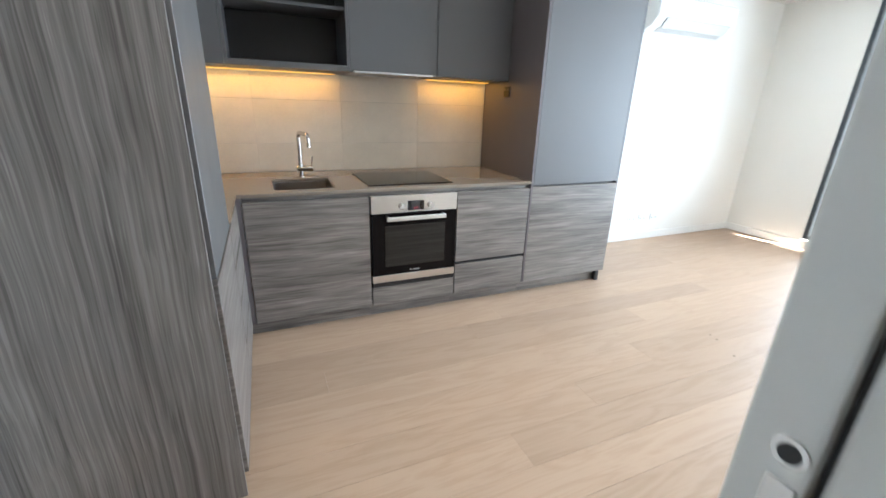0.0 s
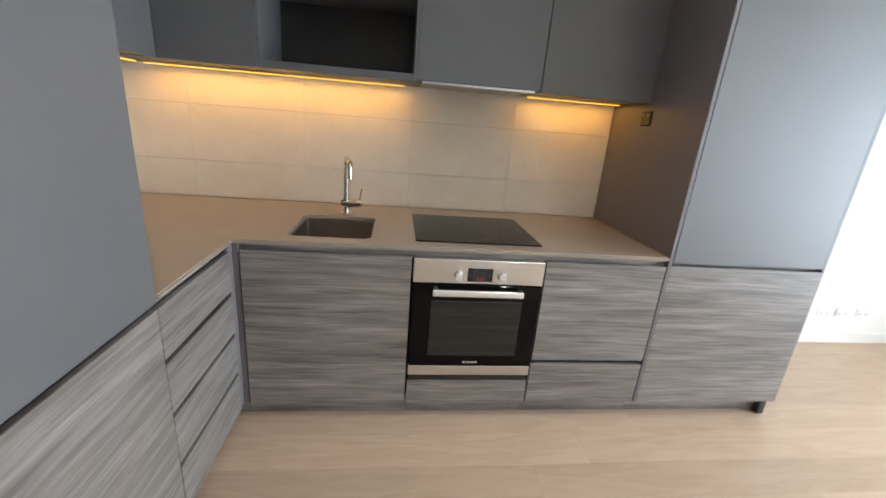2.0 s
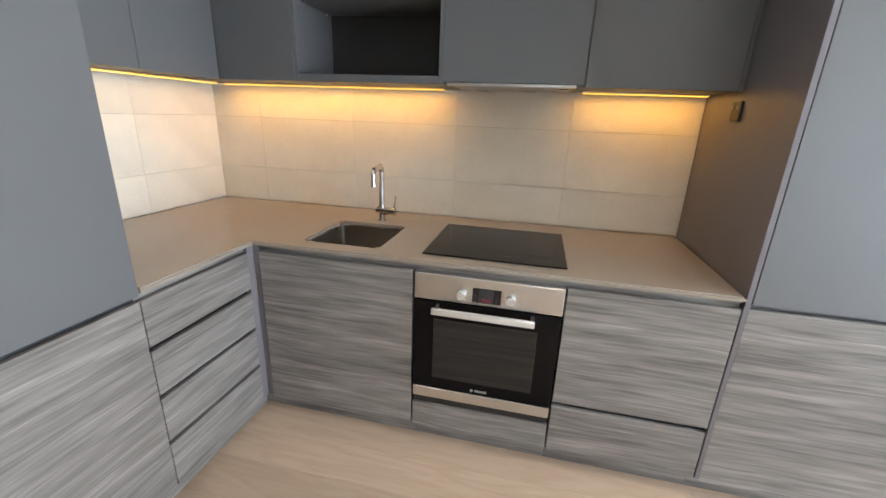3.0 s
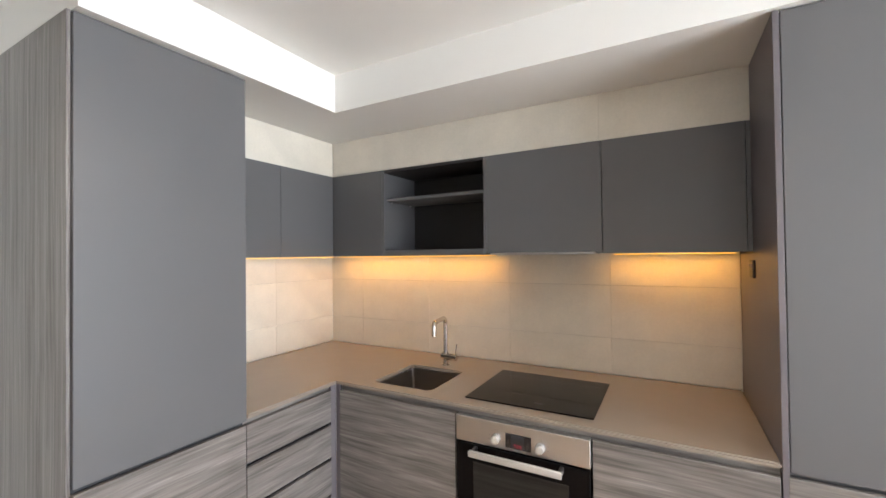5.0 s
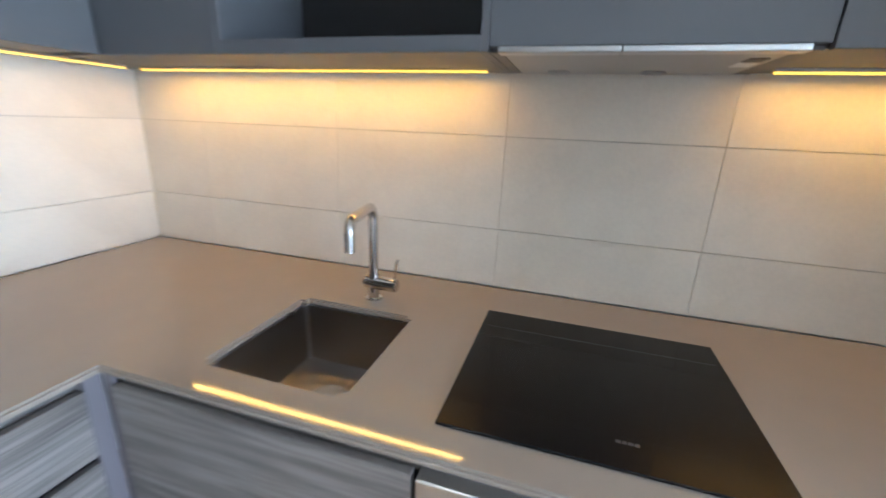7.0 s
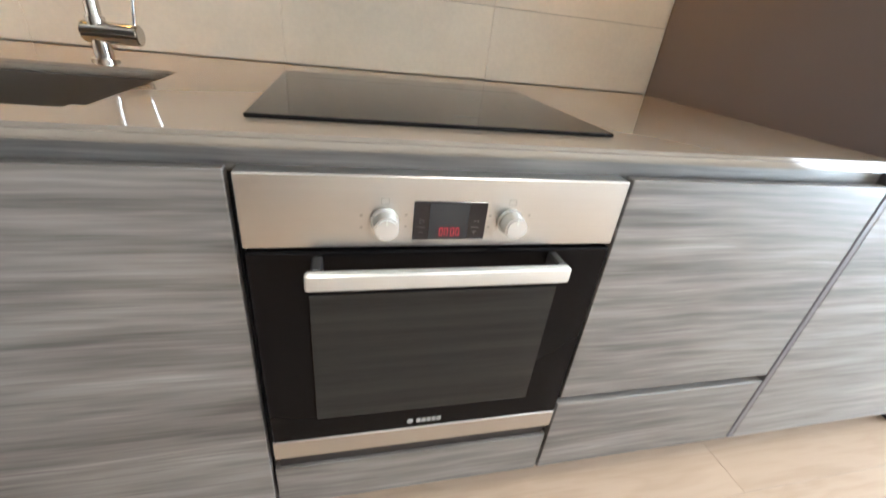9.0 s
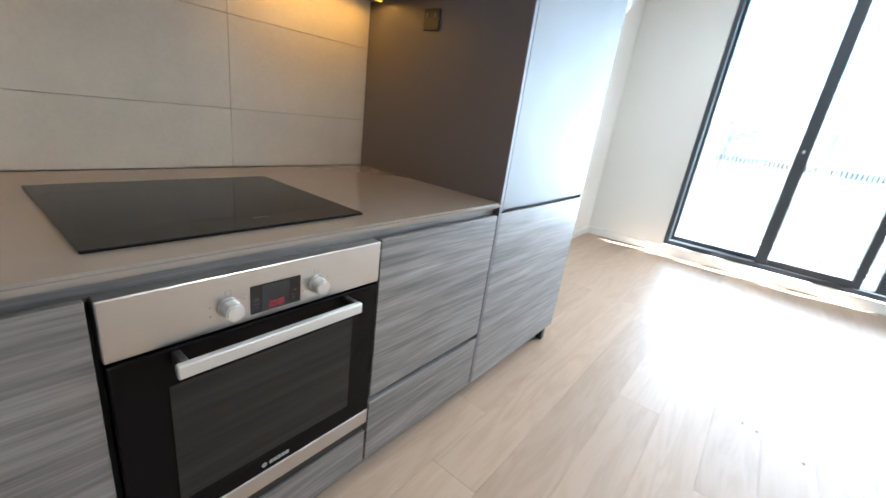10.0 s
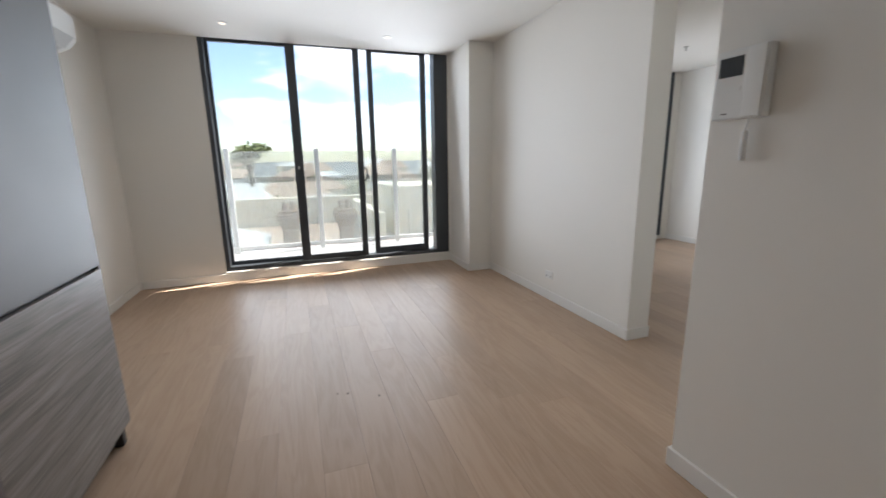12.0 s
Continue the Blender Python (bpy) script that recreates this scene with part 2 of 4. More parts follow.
    l.new(co.outputs["Object"], sm.inputs["Vector"])
    rr = n.new("ShaderNodeMapRange")
    rr.inputs["From Min"].default_value = 0.3
    rr.inputs["From Max"].default_value = 0.7
    rr.inputs["To Min"].default_value = 0.34
    rr.inputs["To Max"].default_value = 0.46
    l.new(sm.outputs[0], rr.inputs["Value"])
    l.new(rr.outputs[0], b.inputs["Roughness"])
    bp = n.new("ShaderNodeBump")
    bp.inputs["Strength"].default_value = 0.08
    bp.inputs["Distance"].default_value = 0.001
    l.new(mixv.outputs[0], bp.inputs["Height"])
    l.new(bp.outputs[0], b.inputs["Normal"])
    return m


def glass_mat(name, tint, gloss=1.0, haze_mix=0.0):
    m = bpy.data.materials.new(name)
    m.use_nodes = True
    n, l = m.node_tree.nodes, m.node_tree.links
    n.clear()
    out = n.new("ShaderNodeOutputMaterial")
    tr = n.new("ShaderNodeBsdfTransparent")
    tr.inputs[0].default_value = (*tint, 1)
    gl = n.new("ShaderNodeBsdfGlossy")
    gl.inputs["Roughness"].default_value = 0.02
    gl.inputs["Color"].default_value = (gloss, gloss, gloss, 1)
    fr = n.new("ShaderNodeFresnel")
    fr.inputs[0].default_value = 1.45
    mx = n.new("ShaderNodeMixShader")
    l.new(fr.outputs[0], mx.inputs[0])
    l.new(tr.outputs[0], mx.inputs[1])
    l.new(gl.outputs[0], mx.inputs[2])
    last = mx.outputs[0]
    # a translucent white share imitates bright haze over the view behind
    if haze_mix:
        df = n.new("ShaderNodeBsdfTranslucent")
        df.inputs[0].default_value = (0.88, 0.88, 0.82, 1)
        m2 = n.new("ShaderNodeMixShader")
        m2.inputs[0].default_value = haze_mix
        l.new(last, m2.inputs[1])
        l.new(df.outputs[0], m2.inputs[2])
        last = m2.outputs[0]
    l.new(last, out.inputs[0])
    return m


M_WALL = mat("white_wall_paint", (0.80, 0.775, 0.725), 0.62, bump=0.05, bump_scale=180, vary=0.015, vary_scale=1.2)
M_CEIL = mat("ceiling_paint", (0.80, 0.78, 0.735), 0.7, bump=0.03, bump_scale=150, vary=0.012)
M_TRIM = mat("white_semigloss_paint", (0.80, 0.785, 0.75), 0.35, vary=0.015, bump=0.03, bump_scale=90)
M_GREY = mat("charcoal_laminate", (0.112, 0.109, 0.109), 0.50, spec=0.6, vary=0.03, vary_scale=5, bump=0.04, bump_scale=350, rough_vary=0.03)
M_GREYD = mat("charcoal_panel", (0.140, 0.124, 0.130), 0.42, vary=0.03, vary_scale=5, bump=0.03, bump_scale=300)
# near-black: the shade inside the open shelf unit is put into this colour
M_NICHESHADE = mat("shaded_shelf_charcoal", (0.030, 0.026, 0.025), 0.5, vary=0.05, vary_scale=5)
M_GAP = mat("dark_handle_recess", (0.03, 0.03, 0.032), 0.5, vary=0.04)
M_GRAIN_H = grain_mat("grey_woodgrain_level", (0.103, 0.089, 0.079), (0.173, 0.152, 0.136), (0.246, 0.221, 0.200), (2.2, 2.2, 34.0))
M_GRAIN_V = grain_mat("grey_woodgrain_upright", (0.114, 0.102, 0.094), (0.198, 0.180, 0.167), (0.285, 0.263, 0.246), (42.0, 42.0, 0.7), spec=0.25, blotch=0.06)
M_TOP = mat("taupe_quartz", (0.285, 0.238, 0.192), 0.065, vary=0.03, vary_scale=9, bump_scale=420, spec=0.5)
M_TILE = mat("greige_stone_tile", (0.695, 0.642, 0.548), 0.40, vary=0.12, vary_scale=4.0, bump=0.06, bump_scale=90, piece=0.025, rough_vary=0.06)
M_GROUT = mat("tile_grout", (0.43, 0.40, 0.35), 0.9, vary=0.08, bump=0.2, bump_scale=300)
M_STEEL = mat("brushed_stainless", (0.60, 0.58, 0.555), 0.29, metal=1.0, vary=0.05, vary_scale=6, bump=0.03, bump_scale=220, stretch=(0.03, 1, 1), rough_vary=0.03)
M_SINK = mat("satin_stainless", (0.33, 0.295, 0.265), 0.34, metal=1.0, vary=0.06, vary_scale=5, bump=0.04, bump_scale=240, rough_vary=0.07)
M_CHROME = mat("polished_chrome", (0.58, 0.55, 0.51), 0.17, metal=1.0, vary=0.02)
M_BLACKGLASS = mat("black_oven_glass", (0.006, 0.005, 0.005), 0.06, vary=0.05, spec=0.09)
M_HOB = mat("black_ceramic_glass", (0.006, 0.005, 0.005), 0.07, vary=0.05, spec=0.2)
M_PRINT = mat("grey_print", (0.16, 0.15, 0.14), 0.3, vary=0.02)
M_HOBPRINT = mat("dim_grey_print", (0.05, 0.047, 0.044), 0.3, vary=0.02)
M_FAINT = mat("faint_grey_print", (0.33, 0.315, 0.29), 0.35, vary=0.02)
M_LOGO = mat("light_print", (0.30, 0.29, 0.27), 0.35, vary=0.02)
M_KNOB = mat("satin_knob", (0.70, 0.68, 0.65), 0.25, metal=0.6, vary=0.02)
M_SCREEN = mat("dark_display", (0.012, 0.010, 0.012), 0.12, vary=0.02)
M_DIGIT = mat("red_digits", (0.15, 0.01, 0.015), 0.5, vary=0.01, emit=((1.0, 0.02, 0.05), 0.04))
M_LED = mat("amber_led_diffuser", (0.9, 0.6, 0.2), 0.5, vary=0.01, emit=((1.0, 0.46, 0.03), 0.17))
M_ALU = mat("aluminium_profile", (0.5, 0.48, 0.45), 0.4, metal=1.0, vary=0.03)
M_HOOD = mat("hood_grey_enamel", (0.42, 0.41, 0.385), 0.45, vary=0.03)
M_LIP = mat("satin_steel_lip", (0.62, 0.61, 0.60), 0.32, metal=1.0, vary=0.03)
M_BLACKPL = mat("black_plastic", (0.018, 0.016, 0.016), 0.4, vary=0.03)
M_WHITEPL = mat("white_plastic", (0.78, 0.78, 0.76), 0.35, vary=0.012)
M_ACWHITE = mat("off_white_plastic", (0.66, 0.66, 0.64), 0.35, vary=0.012)
M_ACGREY = mat("pale_grey_plastic", (0.42, 0.42, 0.41), 0.45, vary=0.02)
M_LCD = mat("grey_lcd", (0.028, 0.03, 0.033), 0.2, vary=0.03)
M_FRAME = mat("dark_grey_powdercoat", (0.045, 0.052, 0.060), 0.42, vary=0.04, bump=0.04, bump_scale=400)
M_OAK = plank_mat()
M_UNDER = mat("floor_underlay", (0.20, 0.15, 0.11), 0.9, vary=0.05)
# grey tint stands in for dimmer daylight outdoors; panes cast no shadow
M_GLASS = glass_mat("window_glass", (0.69, 0.705, 0.71), 0.6)
# the outdoor haze is mixed into the balustrade panels
M_BALGLASS = glass_mat("hazed_balustrade_glass", (0.86, 0.89, 0.86), 1.0, haze_mix=0.19)
M_BAND = mat("grey_safety_band", (0.11, 0.12, 0.115), 0.5, vary=0.03)
M_POST = mat("white_powdercoat_post", (0.78, 0.78, 0.76), 0.4, vary=0.02)
M_CONC = mat("pale_concrete", (0.50, 0.49, 0.46), 0.85, vary=0.1, vary_scale=1.5, bump=0.2, bump_scale=120)
M_RENDER = mat("cream_render_wall", (0.72, 0.66, 0.53), 0.85, vary=0.08, vary_scale=0.8, bump=0.1, bump_scale=40)
M_ROOFMETAL = mat("pale_metal_roof", (0.52, 0.53, 0.53), 0.5, vary=0.08, vary_scale=0.5)
M_TERRA = mat("terracotta_chimney", (0.23, 0.145, 0.095), 0.85, vary=0.15, vary_scale=3, bump=0.2, bump_scale=60)
M_ROOFRED = mat("weathered_roof_tile", (0.32, 0.23, 0.17), 0.85, vary=0.2, vary_scale=0.6)
M_LEAF = mat("grey_green_leaves", (0.115, 0.135, 0.042), 0.65, vary=0.35, vary_scale=0.8)
M_BARK = mat("brown_bark", (0.12, 0.09, 0.065), 0.9, vary=0.2, bump=0.3, bump_scale=20)
# bluish grey carries the distance haze over the wooded rise
M_FAR = mat("far_rise_with_haze", (0.13, 0.155, 0.17), 0.9, vary=0.25, vary_scale=0.03)
M_GROUND = mat("town_ground", (0.19, 0.19, 0.17), 0.9, vary=0.3, vary_scale=0.05)
M_LAMPFACE = mat("downlight_lens", (0.85, 0.80, 0.7), 0.4, vary=0.01, emit=((1.0, 0.75, 0.5), 0.22))

# ---- building blocks ----
ORIGIN = {}


def box(bm, x0, x1, y0, y1, z0, z1, bevel=0.0, seg=1):
    r = bmesh.ops.create_cube(bm, size=1)
    vs = r["verts"]
    bmesh.ops.scale(bm, vec=(abs(x1 - x0), abs(y1 - y0), abs(z1 - z0)), verts=vs)
    bmesh.ops.translate(bm, vec=((x0 + x1) / 2, (y0 + y1) / 2, (z0 + z1) / 2), verts=vs)
    if bevel:
        es = list({e for v in vs for e in v.link_edges})
        bmesh.ops.bevel(bm, geom=es, offset=bevel, segments=seg, affect="EDGES", profile=0.6)
    return bm


def cyl(bm, p, q, r0, r1=None, n=24, bevel=0.0):
    """A round bar from p to q."""
    p, q = Vector(p), Vector(q)
    d = q - p
    turn = d.to_track_quat("Z", "Y").to_matrix().to_4x4()
    m = Matrix.Translation((p + q) / 2) @ turn
    r = bmesh.ops.create_cone(bm, cap_ends=True, segments=n, radius1=r0, radius2=r0 if r1 is None else r1, depth=d.length, matrix=m)
    if bevel:
        es = [e for e in {e for v in r["verts"] for e in v.link_edges} if len(e.link_faces) == 2 and e.calc_face_angle() > 0.8]
        bmesh.ops.bevel(bm, geom=es, offset=bevel, segments=2, affect="EDGES")
    return bm


def tube(bm, pts, r, n=14):
    """A round tube along a line of points, with closed ends."""
    pts = [Vector(p) for p in pts]
    rings = []
    side = None
    for i, p in enumerate(pts):
        d = (pts[min(i + 1, len(pts) - 1)] - pts[max(i - 1, 0)]).normalized()
        if side is None:
            side = d.orthogonal().normalized()
        side = (side - d * side.dot(d)).normalized()
        up = d.cross(side)
        rings.append([bm.verts.new(p + r * (math.cos(2 * math.pi * k / n) * side + math.sin(2 * math.pi * k / n) * up)) for k in range(n)])
    for a, b in zip(rings, rings[1:]):
        for k in range(n):
            bm.faces.new((a[k], a[(k + 1) % n], b[(k + 1) % n], b[k]))
    bm.faces.new(rings[0][::-1])
    bm.faces.new(rings[-1])
    return bm


def B(*args, **kw):
    return box(bmesh.new(), *args, **kw)


def mesh_of(name, bm, material, smooth=False):
    bmesh.ops.recalc_face_normals(bm, faces=bm.faces[:])
    me = bpy.data.meshes.new(name)
    bm.to_mesh(me)
    bm.free()
    me.materials.append(material)
    if smooth:
        for f in me.polygons:
            f.use_smooth = True
        me.set_sharp_from_angle(angle=radians(35))
    return me


def structure(name, bm, material, label="", category=""):
    ob = new(name, mesh_of(name, bm, material))
    ORIGIN[ob] = Vector((0, 0, 0))
    return tagged(ob, label, category, "", "structure")


def thing(name, base, label, category, group="", kind=""):
    ob = new(name)
    ob.empty_display_size = 0.05
    ob.location = base
    ORIGIN[ob] = Vector(base)
    return tagged(ob, label, category, group, kind)


def part(name, bm, material, parent, label="", smooth=False, kind=""):
    """Links a bmesh given in world metres as one mesh under its thing."""
    o = ORIGIN[parent]
    bmesh.ops.translate(bm, vec=-o, verts=bm.verts[:])
    ob = new(name, mesh_of(name, bm, material, smooth))
    ob.parent = parent
    ORIGIN[ob] = o
    return tagged(ob, label, "", "", kind)


# ---- the shell ----
ZC = 2.58           # main ceiling
ZB = 2.375          # underside of the dropped ceiling over the kitchen
XW = 6.44           # window wall
YB = 0.03           # back wall
YR = -3.83         # wall of the living room opposite the kitchen
YD = -3.163         # wall round the first doorway, set back
YS = -3.07         # wall with the intercom
XL = -0.03          # wall with the white door
XD = 0.03           # wall face round the white door
XF, YF = 0.79, -0.795   # cabinet fronts

structure("subfloor", B(-0.2, 6.5, -7.6, 0.2, -0.2, -0.014), M_UNDER, "dark underlay beneath the oak boards", "floor")
structure("wall_north", B(-0.2, 6.64, YB, 0.2, -0.014, ZC + 0.1), M_WALL, "smooth white painted plaster wall", "wall")

bm = bmesh.new()        # wall with the closed white door
box(bm, -0.2, XL, -1.93, YB, -0.014, ZC + 0.1)
box(bm, -0.2, XD, -2.01, -1.931, -0.014, ZC + 0.1)
box(bm, -0.2, XD, -3.3, -2.89, -0.014, ZC + 0.1)
box(bm, -0.2, XD, -2.89, -2.01, 2.41, ZC + 0.1)
structure("wall_west", bm, M_WALL, "white painted plaster wall with a door opening", "wall")

bm = bmesh.new()        # wall with the doorway walked through and the intercom
box(bm, 1.29, 1.50, -3.27, YD, -0.014, ZC + 0.1)
box(bm, 1.50, 2.505, -3.27, YS, -0.014, ZC + 0.1)
box(bm, XL, 0.38, -3.27, YD, -0.014, ZC + 0.1)
box(bm, 0.38, 1.29, -3.27, YD, 2.41, ZC + 0.1)
structure("wall_south", bm, M_WALL, "white painted plaster wall with a doorway", "wall")

bm = bmesh.new()
box(bm, 2.38, 2.505, -7.5, -3.27, -0.014, ZC + 0.1)
structure("wall_bedroom_west", bm, M_WALL, "white painted plaster wall", "wall")
structure("wall_living_south", B(3.564, 6.64, -4.025, YR, -0.014, ZC + 0.1, bevel=0.003), M_WALL, "white painted plaster wall with a free end", "wall")
structure("column", B(5.79, XW, YR, -3.535, -0.014, ZC + 0.05, bevel=0.003), M_WALL, "square white plastered column beside the sliding door", "column")
structure("wall_bedroom_south", B(2.48, 6.64, -7.62, -7.37, -0.014, ZC + 0.1), M_WALL, "white painted plaster wall", "wall")

bm = bmesh.new()        # window wall
box(bm, XW, 6.64, -0.815, YB, -0.014, ZC + 0.1)
box(bm, XW, 6.64, -3.535, -0.815, -0.2, 0.112)
box(bm, XW, 6.64, -4.6, -3.52, -0.014, ZC + 0.1)
box(bm, 6.449, 6.64, -7.4, YB, ZC + 0.061, ZC + 0.2)
box(bm, 6.449, 6.64, -7.24, -4.6, ZC + 0.001, ZC + 0.06)
box(bm, XW, 6.64, -7.4, -7.24, -0.014, ZC + 0.1)
box(bm, XW, 6.64, -7.24, -4.6, -0.2, 0.06)
structure("wall_east", bm, M_WALL, "white painted plaster wall round a full-height sliding door", "wall")

bm = bmesh.new()        # entry hall behind the start
box(bm, -0.1, 0.0, -5.4, -3.27, -0.014, ZC + 0.1)
box(bm, 1.9, 2.0, -5.4, -3.27, -0.014, ZC + 0.1)
box(bm, -0.1, 2.0, -5.5, -5.4, -0.014, ZC + 0.1)
structure("wall_hall", bm, M_WALL, "plain white walls of the hall", "wall")

structure("ceiling", B(-0.2, 6.448, -7.62, 0.2, ZC, ZC + 0.2), M_CEIL, "flat white painted ceiling", "ceiling")
bm = bmesh.new()
box(bm, XL, 3.555, -0.815, YB, ZB, ZC)
box(bm, XL, 0.82, -1.93, -0.815, ZB, ZC)
structure("dropped_ceiling", bm, M_CEIL, "white plasterboard drop over the kitchen cabinets", "ceiling")
bm = bmesh.new()        # tiled infill above the wall cabinets
box(bm, 0.352, 2.72, -0.352, YB, 2.138, ZB)
box(bm, XL, 0.352, -1.34, YB, 2.138, ZB)
infill = structure("cabinet_infill", bm, M_GROUT, "beige infill between wall cabinets and dropped ceiling", "wall")

# baseboards
bm = bmesh.new()
box(bm, 3.56, XW, YB - 0.014, YB, 0, 0.085, bevel=0.003)
structure("baseboard_north", bm, M_TRIM, "low square white baseboard", "baseboard")
bm = bmesh.new()
box(bm, XW - 0.014, XW, -0.815, YB - 0.014, 0, 0.085, bevel=0.003)
box(bm, XW - 0.014, XW, -3.535, -0.815, 0, 0.106, bevel=0.003)
structure("baseboard_east", bm, M_TRIM, "white baseboard and door upstand", "baseboard")
bm = bmesh.new()
box(bm, 5.776, 5.79, -3.549, YR, 0, 0.085, bevel=0.003)
box(bm, 5.79, XW - 0.014, -3.535, -3.521, 0, 0.085, bevel=0.003)
structure("baseboard_column", bm, M_TRIM, "low square white baseboard", "baseboard")
bm = bmesh.new()
box(bm, 3.564, 5.776, YR, YR + 0.014, 0, 0.085, bevel=0.003)
box(bm, 3.55, 3.564, -4.025, YR + 0.014, 0, 0.085, bevel=0.003)
structure("baseboard_living", bm, M_TRIM, "low square white baseboard", "baseboard")
bm = bmesh.new()
box(bm, 1.486, 2.519, YS, YS + 0.014, 0, 0.085, bevel=0.003)
box(bm, 2.505, 2.519, -7.37, YS, 0, 0.085, bevel=0.003)
structure("baseboard_south", bm, M_TRIM, "low square white baseboard", "baseboard")
structure("baseboard_bedroom", B(2.614, XW, -7.37, -7.356, 0, 0.085, bevel=0.003), M_TRIM, "low square white baseboard", "baseboard")

# ---- sliding door to the balcony ----
win = thing("window_1", (6.5, -2.16, 0.112), "dark grey aluminium sliding glass door to the balcony", "sliding door", kind="structure")
Y0, Y1, Z0, Z1 = -3.52, -0.815, 0.112, ZC + 0.06
part("sill_frame", B(6.45, 6.6, Y0, Y1, Z0, Z0 + 0.045, bevel=0.002), M_FRAME, win)
part("head_frame", B(6.45, 6.6, Y0, Y1, Z1 - 0.035, Z1, bevel=0.002), M_FRAME, win)
part("jamb", B(6.45, 6.6, Y1 - 0.045, Y1, Z0 + 0.045, Z1 - 0.035, bevel=0.002), M_FRAME, win)
part("jamb", B(6.45, 6.6, Y0, Y0 + 0.175, Z0 + 0.045, Z1 - 0.035, bevel=0.002), M_FRAME, win)
ZF0, ZF1 = Z0 + 0.047, Z1 - 0.037


def sash(yl, yr, x, sl, sr, low):
    """One glazed panel: stiles, rails and a pane."""
    s = part("sash_stile", B(x, x + 0.042, yl - sl, yl, ZF0, ZF1, bevel=0.002), M_FRAME, win)
    part("sash_stile", B(x, x + 0.042, yr, yr + sr, ZF0, ZF1, bevel=0.002), M_FRAME, win)
    part("sash_rail", B(x, x + 0.042, yr + sr + 0.001, yl - sl - 0.001, ZF0, ZF0 + low, bevel=0.002), M_FRAME, win)
    part("sash_rail", B(x, x + 0.042, yr + sr + 0.001, yl - sl - 0.001, ZF1 - 0.03, ZF1, bevel=0.002), M_FRAME, win)
    p = part("pane", B(x + 0.017, x + 0.023, yr + sr - 0.004, yl - sl + 0.004, ZF0 + low - 0.004, ZF1 - 0.028), M_GLASS, win, "glass pane, tinted to dim the view outside")
    p.visible_shadow = False
    return s


sash(-0.861, -1.735, 6.55, 0.03, 0.045, 0.04)
sash(-1.645, -2.44, 6.462, 0.10, 0.07, 0.06)
sash(-2.54, -3.255, 6.506, 0.06, 0.065, 0.075)
p = part("pane", B(6.57, 6.576, -3.35, -3.2, ZF0, ZF1), M_GLASS, win, "glass pane, tinted to dim the view outside")
p.visible_shadow = False
p = part("pane", B(6.57, 6.576, -2.58, -2.40, ZF0, ZF1), M_GLASS, win, "glass pane, tinted to dim the view outside")
p.visible_shadow = False
h = part("door_pull", tube(bmesh.new(), [(6.462, -2.425, 1.25), (6.432, -2.44, 1.245), (6.418, -2.462, 1.225), (6.414, -2.468, 1.17), (6.418, -2.462, 1.115), (6.432, -2.44, 1.095), (6.462, -2.425, 1.09)], 0.010), M_BLACKPL, win, "black D-shaped pull handle", smooth=True)
part("latch", B(6.45, 6.462, -1.70, -1.685, 1.24, 1.27, bevel=0.002), M_TRIM, win)

# bedroom window: dark frame beside the far wall
win2 = thing("window_2", (6.5, -5.9, 0.06), "dark grey aluminium full-height bedroom window", "window", kind="structure")
part("jamb", B(6.45, 6.6, -7.24, -7.15, 0.06, ZC, bevel=0.002), M_FRAME, win2)
part("jamb", B(6.45, 6.6, -4.69, -4.6, 0.06, ZC, bevel=0.002), M_FRAME, win2)
part("mullion", B(6.45, 6.6, -5.95, -5.88, 0.11, ZC - 0.04, bevel=0.002), M_FRAME, win2)
part("sill_frame", B(6.45, 6.6, -7.15, -4.69, 0.06, 0.11, bevel=0.002), M_FRAME, win2)
part("head_frame", B(6.45, 6.6, -7.15, -4.69, ZC - 0.04, ZC, bevel=0.002), M_FRAME, win2)
for a, b in ((-7.15, -5.95), (-5.88, -4.69)):
    p = part("pane", B(6.52, 6.526, a, b, 0.11, ZC - 0.04), M_GLASS, win2, "glass pane, tinted to dim the view outside")
    p.visible_shadow = False

# ---- white door on the west wall ----
d1 = thing("door_1", (XD, -2.45, 0), "closed tall white flush door in a white frame", "door", kind="structure")
part("door_frame", B(-0.09, XD + 0.006, -2.06, -2.012, 0, 2.408, bevel=0.002), M_TRIM, d1)
part("door_frame", B(-0.09, XD + 0.006, -2.888, -2.84, 0, 2.408, bevel=0.002), M_TRIM, d1)
part("door_frame", B(-0.09, XD + 0.006, -2.84, -2.06, 2.368, 2.408, bevel=0.002), M_TRIM, d1)
leaf = part("leaf", B(0.015, XD - 0.004, -2.836, -2.066, 0.008, 2.362, bevel=0.002), M_TRIM, d1, "white painted flush door leaf")
part("door_stop", B(0.0, 0.010, -2.84, -2.06, 0, 2.368), M_GAP, d1)
bm = bmesh.new()
cyl(bm, (XD - 0.004, -2.125, 1.03), (XD + 0.006, -2.125, 1.03), 0.027, bevel=0.002)
cyl(bm, (XD + 0.006, -2.125, 1.03), (XD + 0.05, -2.125, 1.03), 0.010)
cyl(bm, (XD + 0.05, -2.113, 1.03), (XD + 0.05, -2.245, 1.03), 0.0095, bevel=0.003)
part("lever_handle", bm, M_CHROME, leaf, "polished chrome lever handle", smooth=True)
bm = bmesh.new()
cyl(bm, (XD - 0.004, -2.125, 1.105), (XD + 0.014, -2.125, 1.105), 0.026, bevel=0.003)
cyl(bm, (XD + 0.014, -2.125, 1.105), (XD + 0.028, -2.125, 1.105), 0.012, bevel=0.002)
